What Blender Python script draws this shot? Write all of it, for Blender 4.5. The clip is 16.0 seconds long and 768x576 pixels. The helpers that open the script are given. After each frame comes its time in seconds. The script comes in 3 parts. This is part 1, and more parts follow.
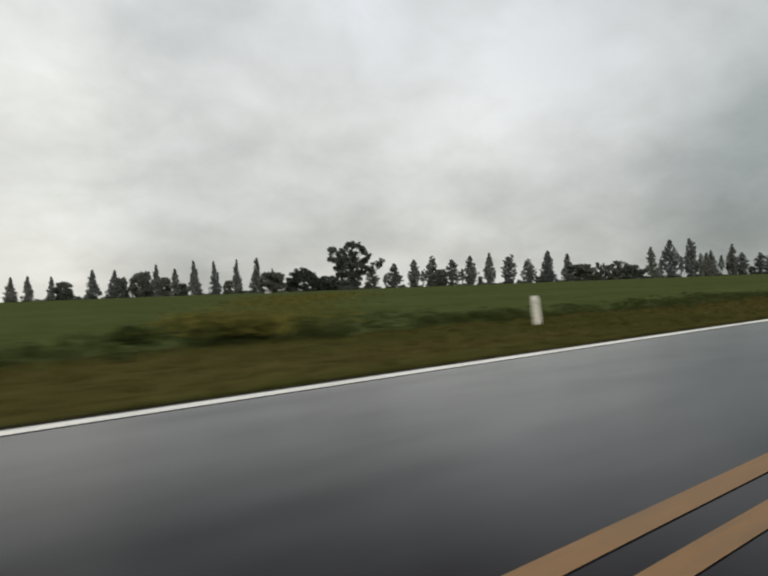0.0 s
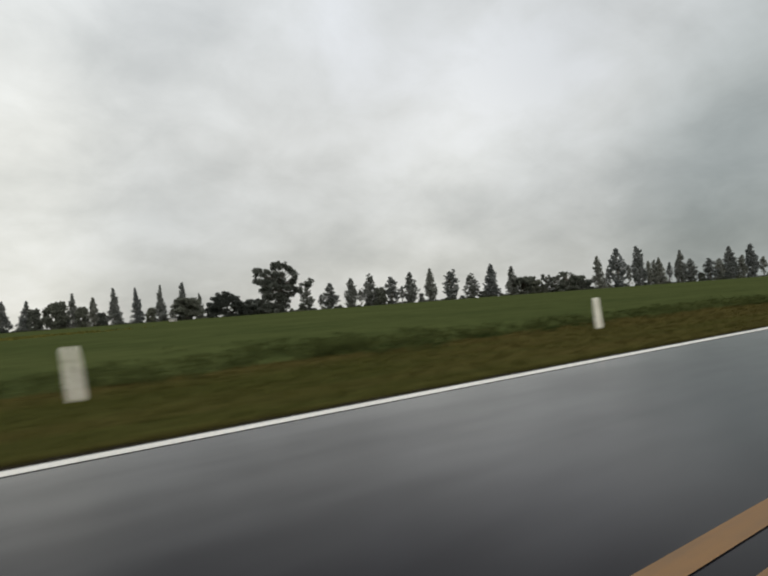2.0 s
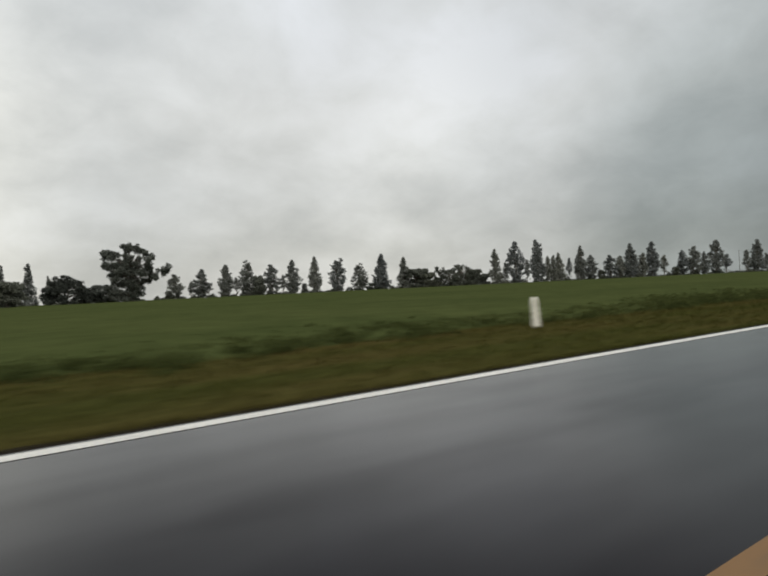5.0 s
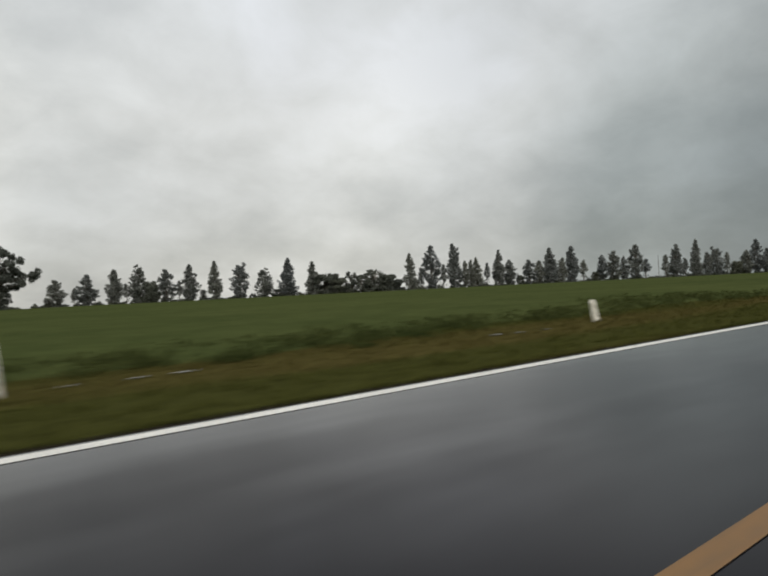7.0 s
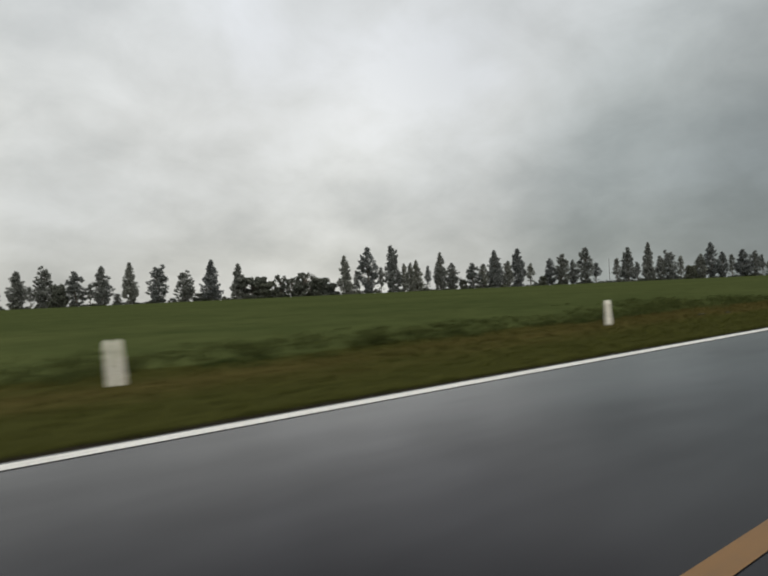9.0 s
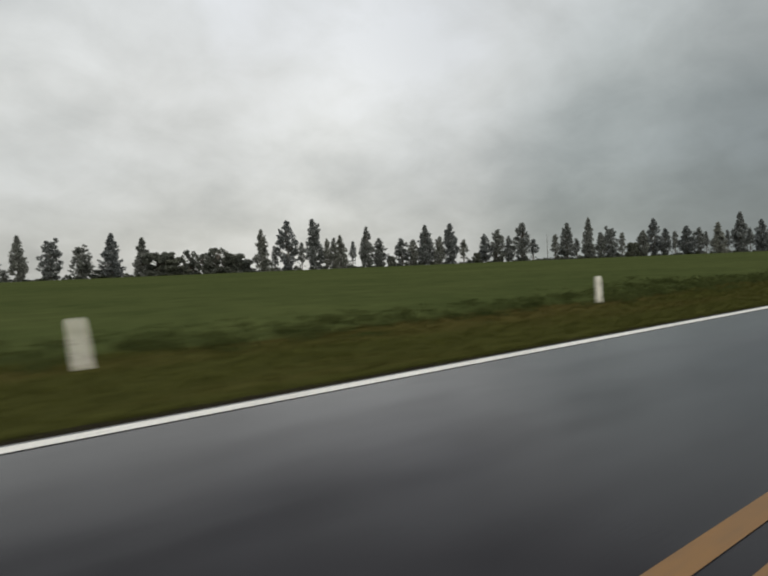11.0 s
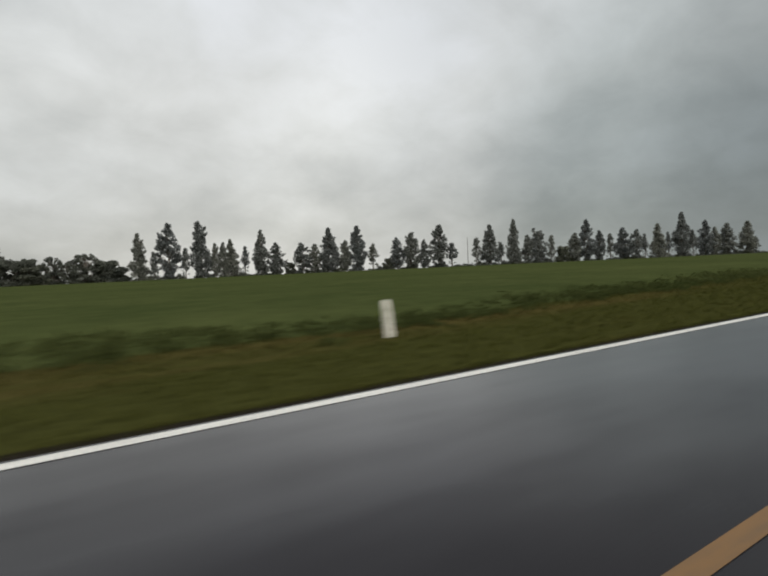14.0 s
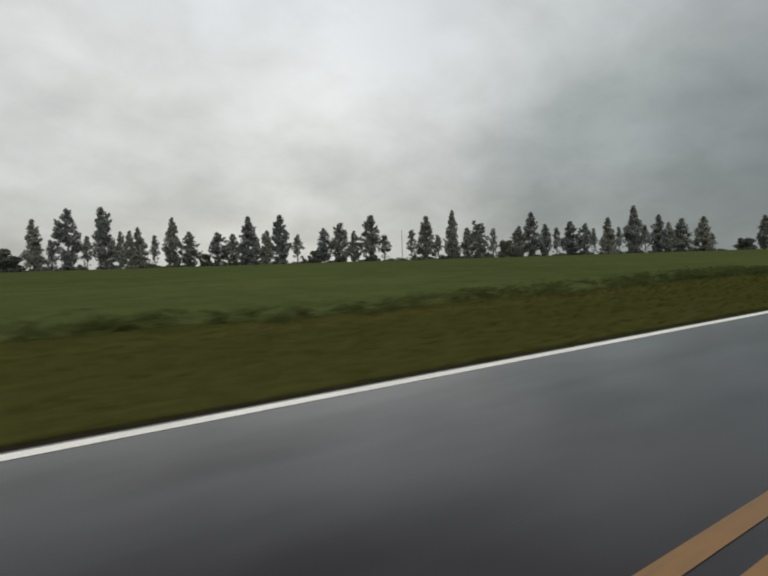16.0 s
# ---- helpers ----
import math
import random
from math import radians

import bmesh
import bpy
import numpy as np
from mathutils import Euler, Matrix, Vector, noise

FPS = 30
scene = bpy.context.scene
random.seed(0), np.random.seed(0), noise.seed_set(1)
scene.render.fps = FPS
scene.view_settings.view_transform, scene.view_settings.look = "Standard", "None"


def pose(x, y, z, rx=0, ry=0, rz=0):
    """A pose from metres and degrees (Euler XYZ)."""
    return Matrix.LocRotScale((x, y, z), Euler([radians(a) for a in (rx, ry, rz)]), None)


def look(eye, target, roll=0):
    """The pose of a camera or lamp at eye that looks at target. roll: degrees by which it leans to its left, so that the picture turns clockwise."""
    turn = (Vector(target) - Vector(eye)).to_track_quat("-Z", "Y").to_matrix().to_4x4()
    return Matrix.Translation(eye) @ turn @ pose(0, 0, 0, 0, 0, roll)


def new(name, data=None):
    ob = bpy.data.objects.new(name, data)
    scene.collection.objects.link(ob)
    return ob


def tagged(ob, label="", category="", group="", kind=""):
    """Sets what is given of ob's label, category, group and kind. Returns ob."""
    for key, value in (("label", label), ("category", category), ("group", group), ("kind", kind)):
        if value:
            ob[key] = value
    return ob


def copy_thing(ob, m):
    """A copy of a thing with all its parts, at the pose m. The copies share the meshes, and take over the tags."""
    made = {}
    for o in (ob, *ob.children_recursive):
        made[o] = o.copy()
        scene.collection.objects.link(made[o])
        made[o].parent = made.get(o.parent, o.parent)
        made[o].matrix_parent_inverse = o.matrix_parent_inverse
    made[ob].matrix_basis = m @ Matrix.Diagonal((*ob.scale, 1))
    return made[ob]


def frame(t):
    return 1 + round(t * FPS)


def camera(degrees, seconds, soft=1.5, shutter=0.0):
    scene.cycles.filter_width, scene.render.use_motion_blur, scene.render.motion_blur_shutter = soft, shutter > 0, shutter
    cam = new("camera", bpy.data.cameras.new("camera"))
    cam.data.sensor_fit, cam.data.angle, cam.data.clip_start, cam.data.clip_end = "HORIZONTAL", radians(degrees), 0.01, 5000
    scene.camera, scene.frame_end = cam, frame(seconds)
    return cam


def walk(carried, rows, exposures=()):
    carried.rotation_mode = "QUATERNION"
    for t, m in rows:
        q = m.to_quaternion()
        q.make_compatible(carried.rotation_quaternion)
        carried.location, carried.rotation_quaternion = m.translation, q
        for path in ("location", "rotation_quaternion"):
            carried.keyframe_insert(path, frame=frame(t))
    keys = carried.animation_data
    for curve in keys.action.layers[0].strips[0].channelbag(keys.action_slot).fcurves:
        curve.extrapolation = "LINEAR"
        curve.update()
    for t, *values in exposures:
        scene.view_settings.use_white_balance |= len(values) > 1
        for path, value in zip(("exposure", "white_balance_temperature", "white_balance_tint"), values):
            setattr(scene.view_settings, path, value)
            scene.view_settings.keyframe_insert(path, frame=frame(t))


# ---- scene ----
cam = camera(66.3, 16.0, soft=2.1, shutter=0.47)
# seconds, eye, yaw, pitch, lean
PATH = [
    (0.0, 0.000, 0.000, 0.960, -36.19, -0.20, -2.13),
    (0.5, 8.939, -0.029, 0.969, -37.33, -1.62, -1.40),
    (1.0, 17.840, -0.177, 0.977, -38.86, 0.97, -1.74),
    (1.5, 26.703, -0.441, 0.986, -37.96, 1.05, -5.53),
    (2.0, 35.525, -0.816, 0.994, -38.10, 1.39, -4.27),
    (2.5, 44.305, -1.299, 1.003, -39.11, 1.09, -3.32),
    (3.0, 53.042, -1.884, 1.011, -40.08, 0.62, -2.28),
    (3.5, 61.736, -2.569, 1.020, -40.66, 0.41, -2.49),
    (4.0, 70.385, -3.350, 1.029, -41.53, 0.29, -2.43),
    (4.2, 73.850, -3.675, 1.031, -41.59, 0.27, -2.46),
    (6.3, 110.300, -8.285, 1.047, -45.12, -0.49, -2.75),
    (6.5, 113.785, -8.826, 1.049, -45.50, -0.09, -2.78),
    (7.0, 122.525, -10.219, 1.053, -46.51, 0.03, -2.77),
    (7.5, 131.284, -11.699, 1.058, -47.13, 0.21, -2.68),
    (8.0, 140.063, -13.266, 1.062, -47.71, 0.10, -2.52),
    (8.5, 148.866, -14.917, 1.086, -47.97, -0.08, -1.80),
    (9.0, 157.700, -16.650, 1.109, -47.90, 0.16, -2.56),
    (9.5, 166.567, -18.463, 1.133, -48.37, -0.80, -2.53),
    (9.7, 170.122, -19.209, 1.143, -48.48, -1.57, -2.82),
    (12.0, 211.381, -28.568, 1.253, -50.47, -2.35, -1.94),
    (12.5, 220.407, -30.762, 1.267, -50.66, -2.34, -2.25),
    (13.0, 229.392, -32.989, 1.281, -50.31, -1.77, -3.54),
    (13.5, 238.339, -35.246, 1.295, -50.86, -2.40, -2.67),
    (14.0, 247.247, -37.526, 1.308, -50.65, -2.15, -2.50),
    (14.5, 256.119, -39.826, 1.322, -50.60, -2.37, -2.29),
    (15.0, 264.955, -42.141, 1.336, -50.81, -2.89, -1.75),
    (15.5, 273.755, -44.470, 1.350, -51.33, -3.03, -1.49),
    (16.0, 282.519, -46.813, 1.364, -51.50, -3.05, -1.67),
]
walk(cam, [(t, pose(x, y, z, 90 + pitch, 0, yaw) @ pose(0, 0, 0, 0, 0, lean)) for t, x, y, z, yaw, pitch, lean in PATH])

# ---------------------------------------------------------------- light
SUN_AZ, SUN_EL = radians(-112), radians(44)


def nodes_of(owner):
    owner.use_nodes = True
    tree = owner.node_tree
    tree.nodes.clear()
    return tree


def node(tree, kind, inputs=None, **settings):
    n = tree.nodes.new(kind)
    for key, value in settings.items():
        setattr(n, key, value)
    for key, value in (inputs or {}).items():
        if isinstance(value, bpy.types.NodeSocket):
            tree.links.new(value, n.inputs[key])
        else:
            n.inputs[key].default_value = value
    return n


def ramp(tree, fac, stops, mode="LINEAR"):
    n = node(tree, "ShaderNodeValToRGB", {0: fac})
    n.color_ramp.interpolation = mode
    e = n.color_ramp.elements
    while len(e) < len(stops):
        e.new(0.5)
    for k, (p, c) in zip(e, stops):
        k.position = p
        k.color = (*c, 1) if len(c) == 3 else c
    return n.outputs[0]


def mix(tree, fac, a, b, blend="MIX"):
    n = node(tree, "ShaderNodeMix", data_type="RGBA", blend_type=blend)
    for k, v in ((0, fac), (6, a), (7, b)):
        if isinstance(v, bpy.types.NodeSocket):
            tree.links.new(v, n.inputs[k])
        else:
            n.inputs[k].default_value = v if k == 0 else (*v, 1)
    return n.outputs[2]


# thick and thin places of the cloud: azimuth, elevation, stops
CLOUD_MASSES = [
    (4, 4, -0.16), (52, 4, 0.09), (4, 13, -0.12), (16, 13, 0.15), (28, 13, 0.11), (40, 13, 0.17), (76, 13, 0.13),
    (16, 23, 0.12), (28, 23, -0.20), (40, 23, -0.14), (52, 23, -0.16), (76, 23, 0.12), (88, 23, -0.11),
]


def make_sky():
    """A closed, low, layered overcast over a thin clear sky."""
    world = bpy.data.worlds.new("overcast_sky")
    scene.world = world
    t = nodes_of(world)
    way = node(t, "ShaderNodeTexCoord").outputs["Generated"]
    sep = node(t, "ShaderNodeSeparateXYZ", {0: way})
    up = node(t, "ShaderNodeMath", {0: sep.outputs[2], 1: 0.0}, operation="MAXIMUM").outputs[0]
    low = node(t, "ShaderNodeMath", {0: up, 1: 0.48}, operation="ADD").outputs[0]
    px = node(t, "ShaderNodeMath", {0: sep.outputs[0], 1: low}, operation="DIVIDE").outputs[0]
    py = node(t, "ShaderNodeMath", {0: sep.outputs[1], 1: low}, operation="DIVIDE").outputs[0]
    deck = node(t, "ShaderNodeCombineXYZ", {0: px, 1: py, 2: 4.1}).outputs[0]
    big = node(t, "ShaderNodeTexNoise", {"Vector": deck, "Scale": 1.75, "Detail": 2.5, "Roughness": 0.5, "Distortion": 0.2}).outputs[0]
    fine = node(t, "ShaderNodeTexNoise", {"Vector": deck, "Scale": 6.0, "Detail": 6.0, "Roughness": 0.56, "Distortion": 0.25}).outputs[0]
    both = node(t, "ShaderNodeMix", {0: 0.36, 2: big, 3: fine}, data_type="FLOAT").outputs[0]
    cloud = ramp(t, both, [(0.34, (0.56, 0.572, 0.56)), (0.46, (0.68, 0.69, 0.675)), (0.56, (0.775, 0.787, 0.777)), (0.68, (0.87, 0.885, 0.895))])
    floor = ramp(t, up, [(0.0, (0.88, 0.865, 0.825)), (0.06, (0.83, 0.82, 0.785)), (0.16, (0.905, 0.905, 0.89)), (0.28, (0.99, 0.99, 0.98)), (0.45, (1.05, 1.068, 1.095))])
    cloud = mix(t, 1.0, cloud, floor, "MULTIPLY")
    # thicker, bluer cloud ahead along the road, vignetting put into its colour; thinner abeam
    ahead = node(t, "ShaderNodeVectorMath", {0: way, 1: (math.cos(radians(-6)), math.sin(radians(-6)), 0.0)}, operation="DOT_PRODUCT").outputs["Value"]
    thick = ramp(t, ahead, [(0.0, (1.16, 1.15, 1.12)), (0.20, (0.89, 0.895, 0.90)), (0.42, (0.95, 0.95, 0.95)), (0.60, (1.0, 1.0, 1.0)), (0.76, (0.82, 0.83, 0.84)), (0.885, (0.53, 0.57, 0.585)), (0.98, (0.38, 0.42, 0.44))], "EASE")
    thick = mix(t, ramp(t, up, [(0.22, (0, 0, 0)), (0.52, (0.6, 0.6, 0.6))]), thick, (1.0, 1.0, 1.0))
    cloud = mix(t, 1.0, cloud, thick, "MULTIPLY")
    # the hidden sun thins and brightens the cloud round it
    near_sun = node(t, "ShaderNodeVectorMath", {0: way, 1: (math.cos(SUN_AZ) * math.cos(SUN_EL), math.sin(SUN_AZ) * math.cos(SUN_EL), math.sin(SUN_EL))}, operation="DOT_PRODUCT").outputs["Value"]
    glow = ramp(t, near_sun, [(0.15, (0, 0, 0)), (1.0, (1, 1, 1))], "EASE")
    cloud = mix(t, 1.0, cloud, mix(t, glow, (1, 1, 1), (1.9, 1.86, 1.78)), "MULTIPLY")
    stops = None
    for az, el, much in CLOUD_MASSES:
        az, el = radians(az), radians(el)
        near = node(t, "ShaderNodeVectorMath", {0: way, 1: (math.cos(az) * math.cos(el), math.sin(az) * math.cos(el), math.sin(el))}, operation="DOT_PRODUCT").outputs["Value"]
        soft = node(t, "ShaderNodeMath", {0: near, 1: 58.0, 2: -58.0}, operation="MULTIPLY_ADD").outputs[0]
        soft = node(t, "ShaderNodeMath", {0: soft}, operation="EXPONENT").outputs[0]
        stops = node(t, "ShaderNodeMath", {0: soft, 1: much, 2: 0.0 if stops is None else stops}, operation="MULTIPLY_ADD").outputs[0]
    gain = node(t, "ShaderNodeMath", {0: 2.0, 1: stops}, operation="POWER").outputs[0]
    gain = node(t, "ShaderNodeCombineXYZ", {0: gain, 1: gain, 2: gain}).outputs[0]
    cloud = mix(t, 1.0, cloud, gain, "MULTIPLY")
    sky = node(t, "ShaderNodeTexSky", sky_type="NISHITA", sun_disc=False, sun_elevation=SUN_EL, sun_rotation=math.pi / 2 - SUN_AZ)
    clear = mix(t, 1.0, sky.outputs[0], (0.1, 0.1, 0.1), "MULTIPLY")
    colour = mix(t, 0.97, clear, cloud)
    back = node(t, "ShaderNodeBackground", {0: colour, 1: 1.0})
    node(t, "ShaderNodeOutputWorld", {0: back.outputs[0]})


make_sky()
sun = new("sun", bpy.data.lights.new("sun", "SUN"))
sun.data.energy, sun.data.angle, sun.data.color = 1.3, radians(40), (1.0, 0.96, 0.9)
sun.matrix_world = look((0, 0, 100), (-100 * math.cos(SUN_AZ) * math.cos(SUN_EL), -100 * math.sin(SUN_AZ) * math.cos(SUN_EL), 100 - 100 * math.sin(SUN_EL)))
scene.view_settings.exposure = 0.0

# ---------------------------------------------------------------- materials


def surface(name, build):
    m = bpy.data.materials.new(name)
    t = nodes_of(m)
    shader = node(t, "ShaderNodeBsdfPrincipled")
    node(t, "ShaderNodeOutputMaterial", {0: shader.outputs[0]})
    build(t, shader, node(t, "ShaderNodeTexCoord").outputs["Object"])
    return m


def noise_of(t, at, scale, detail=4.0, rough=0.55, stretch=None):
    if stretch:
        at = node(t, "ShaderNodeMapping", {0: at, 3: stretch}).outputs[0]
    return node(t, "ShaderNodeTexNoise", {"Vector": at, "Scale": scale, "Detail": detail, "Roughness": rough}).outputs[0]


def bump(t, shader, height, strength, distance):
    n = node(t, "ShaderNodeBump", {"Height": height, "Strength": strength, "Distance": distance})
    t.links.new(n.outputs[0], shader.inputs["Normal"])


def asphalt(t, s, at):
    """Wet, closed asphalt under a thin, uneven film of rain."""
    uv = node(t, "ShaderNodeUVMap").outputs[0]          # metres along and across the road
    grit = noise_of(t, uv, 70, 2)
    patch = noise_of(t, uv, 0.5, 4, 0.6, (0.35, 1.0, 1.0))
    tracks = noise_of(t, uv, 0.9, 2, 0.5, (0.02, 1.0, 1.0))
    base = ramp(t, patch, [(0.3, (0.006, 0.0055, 0.0075)), (0.7, (0.012, 0.0115, 0.0145))])
    base = mix(t, 0.3, base, ramp(t, grit, [(0.35, (0.006, 0.006, 0.007)), (0.7, (0.018, 0.018, 0.019))]))
    # past the bend the base turns paler and the film a little stronger
    along = node(t, "ShaderNodeSeparateXYZ", {0: uv}).outputs[0]
    past_bend = node(t, "ShaderNodeMapRange", {0: along, 1: 130.0, 2: 235.0, 3: 0.0, 4: 1.0}).outputs[0]
    pale = ramp(t, patch, [(0.3, (0.0155, 0.015, 0.0185)), (0.7, (0.027, 0.0265, 0.0315))])
    base = mix(t, past_bend, base, mix(t, 0.3, pale, ramp(t, grit, [(0.35, (0.014, 0.014, 0.014)), (0.7, (0.040, 0.040, 0.040))])))
    t.links.new(base, s.inputs["Base Color"])
    wet = node(t, "ShaderNodeMix", {0: 0.45, 2: patch, 3: tracks}, data_type="FLOAT").outputs[0]
    t.links.new(ramp(t, wet, [(0.36, (0.09, 0.09, 0.09)), (0.64, (0.18, 0.18, 0.18))], "EASE"), s.inputs["Roughness"])
    film = noise_of(t, uv, 0.42, 5, 0.62, (0.40, 1.0, 1.0))
    film = node(t, "ShaderNodeMix", {0: 0.35, 2: film, 3: tracks}, data_type="FLOAT").outputs[0]
    film = ramp(t, film, [(0.36, (0.12, 0.12, 0.12)), (0.64, (0.50, 0.50, 0.50))], "EASE")
    # seen steeply the stones break through the film; seen flat it closes to a sheet
    flat = node(t, "ShaderNodeLayerWeight", {"Blend": 0.5}).outputs["Facing"]
    sheet = ramp(t, flat, [(0.54, (0.29, 0.29, 0.29)), (0.68, (0.88, 0.88, 0.88)), (0.82, (1.6, 1.6, 1.6))])
    film = mix(t, 1.0, mix(t, 1.0, film, sheet, "MULTIPLY"), mix(t, past_bend, (0.92, 0.92, 0.92), (0.99, 0.99, 0.99)), "MULTIPLY")
    t.links.new(film, s.inputs["Specular IOR Level"])
    s.inputs["IOR"].default_value = 1.33


def paint(colour, worn, wear):
    def build(t, s, at):
        uv = node(t, "ShaderNodeUVMap").outputs[0]
        a = noise_of(t, uv, 14, 5, 0.65)
        b = noise_of(t, uv, 1.3, 3, 0.5)
        chips = ramp(t, a, [(wear, worn), (wear + 0.10, colour)])
        t.links.new(mix(t, 0.25, chips, ramp(t, b, [(0.3, worn), (0.7, colour)])), s.inputs["Base Color"])
        s.inputs["Roughness"].default_value = 0.5
        bump(t, s, a, 0.15, 0.003)
    return build


def dry_share(t, uv):
    """Where the verge is brown: in long patches, mostly at the start of the bend, later in one band away from the road, with fresh grass at the end."""
    sep = node(t, "ShaderNodeSeparateXYZ", {0: uv})
    a = noise_of(t, uv, 0.4, 4, 0.6, (0.16, 1.0, 1.0))
    early = node(t, "ShaderNodeMapRange", {0: sep.outputs[0], 1: 45.0, 2: 115.0, 3: 0.06, 4: -0.08}).outputs[0]
    late = node(t, "ShaderNodeMapRange", {0: sep.outputs[0], 1: 25.0, 2: 75.0, 3: 0.0, 4: 0.15}).outputs[0]
    centre = node(t, "ShaderNodeMapRange", {0: sep.outputs[0], 1: 262.0, 2: 298.0, 3: 9.6, 4: 12.6}).outputs[0]
    off = node(t, "ShaderNodeMath", {0: sep.outputs[1], 1: centre}, operation="SUBTRACT").outputs[0]
    off = node(t, "ShaderNodeMath", {0: off}, operation="ABSOLUTE").outputs[0]
    band = node(t, "ShaderNodeMapRange", {0: off, 1: 0.8, 2: 2.4, 3: 1.0, 4: 0.0}).outputs[0]
    band = node(t, "ShaderNodeMath", {0: band, 1: late}, operation="MULTIPLY").outputs[0]
    fresh = node(t, "ShaderNodeMapRange", {0: sep.outputs[0], 1: 250.0, 2: 300.0, 3: 0.0, 4: -0.13}).outputs[0]
    total = node(t, "ShaderNodeMath", {0: a, 1: early}, operation="ADD").outputs[0]
    total = node(t, "ShaderNodeMath", {0: total, 1: fresh}, operation="ADD").outputs[0]
    total = node(t, "ShaderNodeMath", {0: total, 1: band}, operation="ADD").outputs[0]
    return ramp(t, total, [(0.44, (0, 0, 0)), (0.64, (1, 1, 1))])


def soil_grass(t, s, at):
    """Short, wet, half-dry verge grass with bare earth."""
    uv = node(t, "ShaderNodeUVMap").outputs[0]
    b = noise_of(t, uv, 5.0, 5, 0.65)
    green = ramp(t, b, [(0.3, (0.024, 0.025, 0.008)), (0.7, (0.043, 0.044, 0.013))])
    dry = ramp(t, b, [(0.3, (0.038, 0.032, 0.011)), (0.7, (0.064, 0.054, 0.019))])
    t.links.new(mix(t, dry_share(t, uv), green, dry), s.inputs["Base Color"])
    s.inputs["Roughness"].default_value, s.inputs["Specular IOR Level"].default_value = 0.9, 0.0
    bump(t, s, b, 0.3, 0.04)


def crop_tone(t, at):
    """How the stand varies over the field: broad soft patches and faint rows of growth."""
    broad = noise_of(t, at, 0.035, 3, 0.55)
    patch = noise_of(t, at, 0.22, 3, 0.55)
    both = node(t, "ShaderNodeMix", {0: 0.45, 2: broad, 3: patch}, data_type="FLOAT").outputs[0]
    return ramp(t, both, [(0.36, (0.80, 0.84, 0.80)), (0.64, (1.16, 1.12, 1.10))])


def field(t, s, at):
    b = noise_of(t, at, 0.8, 5, 0.65)
    fine = noise_of(t, at, 5.0, 3, 0.6)
    leaf = ramp(t, node(t, "ShaderNodeMix", {0: 0.4, 2: b, 3: fine}, data_type="FLOAT").outputs[0], [(0.34, (0.0330, 0.0410, 0.0152)), (0.66, (0.0515, 0.0620, 0.0230))])
    t.links.new(mix(t, 1.0, leaf, crop_tone(t, at), "MULTIPLY"), s.inputs["Base Color"])
    s.inputs["Roughness"].default_value, s.inputs["Specular IOR Level"].default_value = 0.9, 0.0
    bump(t, s, b, 0.2, 0.06)


def lit_through(t, s, colour, share):
    """Lets light through thin leaves: the surface's shader mixed with a translucent one."""
    thin = node(t, "ShaderNodeBsdfTranslucent", {0: colour})
    both = node(t, "ShaderNodeMixShader", {0: share, 1: s.outputs[0], 2: thin.outputs[0]})
    out = [n for n in t.nodes if n.type == "OUTPUT_MATERIAL"][0]
    t.links.new(both.outputs[0], out.inputs[0])


def leaves(dark, light, rough=0.6, share=0.5):
    def build(t, s, at):
        geo = node(t, "ShaderNodeNewGeometry").outputs["Random Per Island"]
        each = node(t, "ShaderNodeObjectInfo").outputs["Random"]
        c = ramp(t, geo, [(0.0, dark), (1.0, light)])
        tone = ramp(t, each, [(0.0, (0.82, 0.84, 0.88)), (1.0, (1.12, 1.10, 1.0))])
        c = mix(t, 1.0, c, tone, "MULTIPLY")
        t.links.new(c, s.inputs["Base Color"])
        s.inputs["Roughness"].default_value, s.inputs["Specular IOR Level"].default_value = rough, 0.0
        lit_through(t, s, c, share)
    return build


def crop_foliage(t, s, at):
    """Soft leaves of the crop, which follow the tone of the stand."""
    geo = node(t, "ShaderNodeNewGeometry").outputs["Random Per Island"]
    c = mix(t, 1.0, ramp(t, geo, [(0.0, (0.052, 0.062, 0.0215)), (1.0, (0.068, 0.079, 0.028))]), crop_tone(t, at), "MULTIPLY")
    t.links.new(c, s.inputs["Base Color"])
    s.inputs["Roughness"].default_value, s.inputs["Specular IOR Level"].default_value = 0.7, 0.0
    lit_through(t, s, c, 0.65)


def blades(t, s, at):
    """Grass blades: green or straw, in patches that run along the road."""
    uv = node(t, "ShaderNodeUVMap").outputs[0]
    geo = node(t, "ShaderNodeNewGeometry").outputs["Random Per Island"]
    green = ramp(t, geo, [(0.0, (0.040, 0.042, 0.011)), (1.0, (0.066, 0.068, 0.019))])
    dry = ramp(t, geo, [(0.0, (0.052, 0.044, 0.014)), (1.0, (0.088, 0.074, 0.025))])
    c = mix(t, dry_share(t, uv), green, dry)
    t.links.new(c, s.inputs["Base Color"])
    s.inputs["Roughness"].default_value, s.inputs["Specular IOR Level"].default_value = 0.7, 0.0
    lit_through(t, s, c, 0.35)


def bark(t, s, at):
    a = noise_of(t, at, 3.0, 5, 0.6, (1, 1, 0.2))
    t.links.new(ramp(t, a, [(0.3, (0.05, 0.042, 0.034)), (0.7, (0.17, 0.15, 0.125))]), s.inputs["Base Color"])
    s.inputs["Roughness"].default_value = 0.9
    bump(t, s, a, 0.5, 0.05)


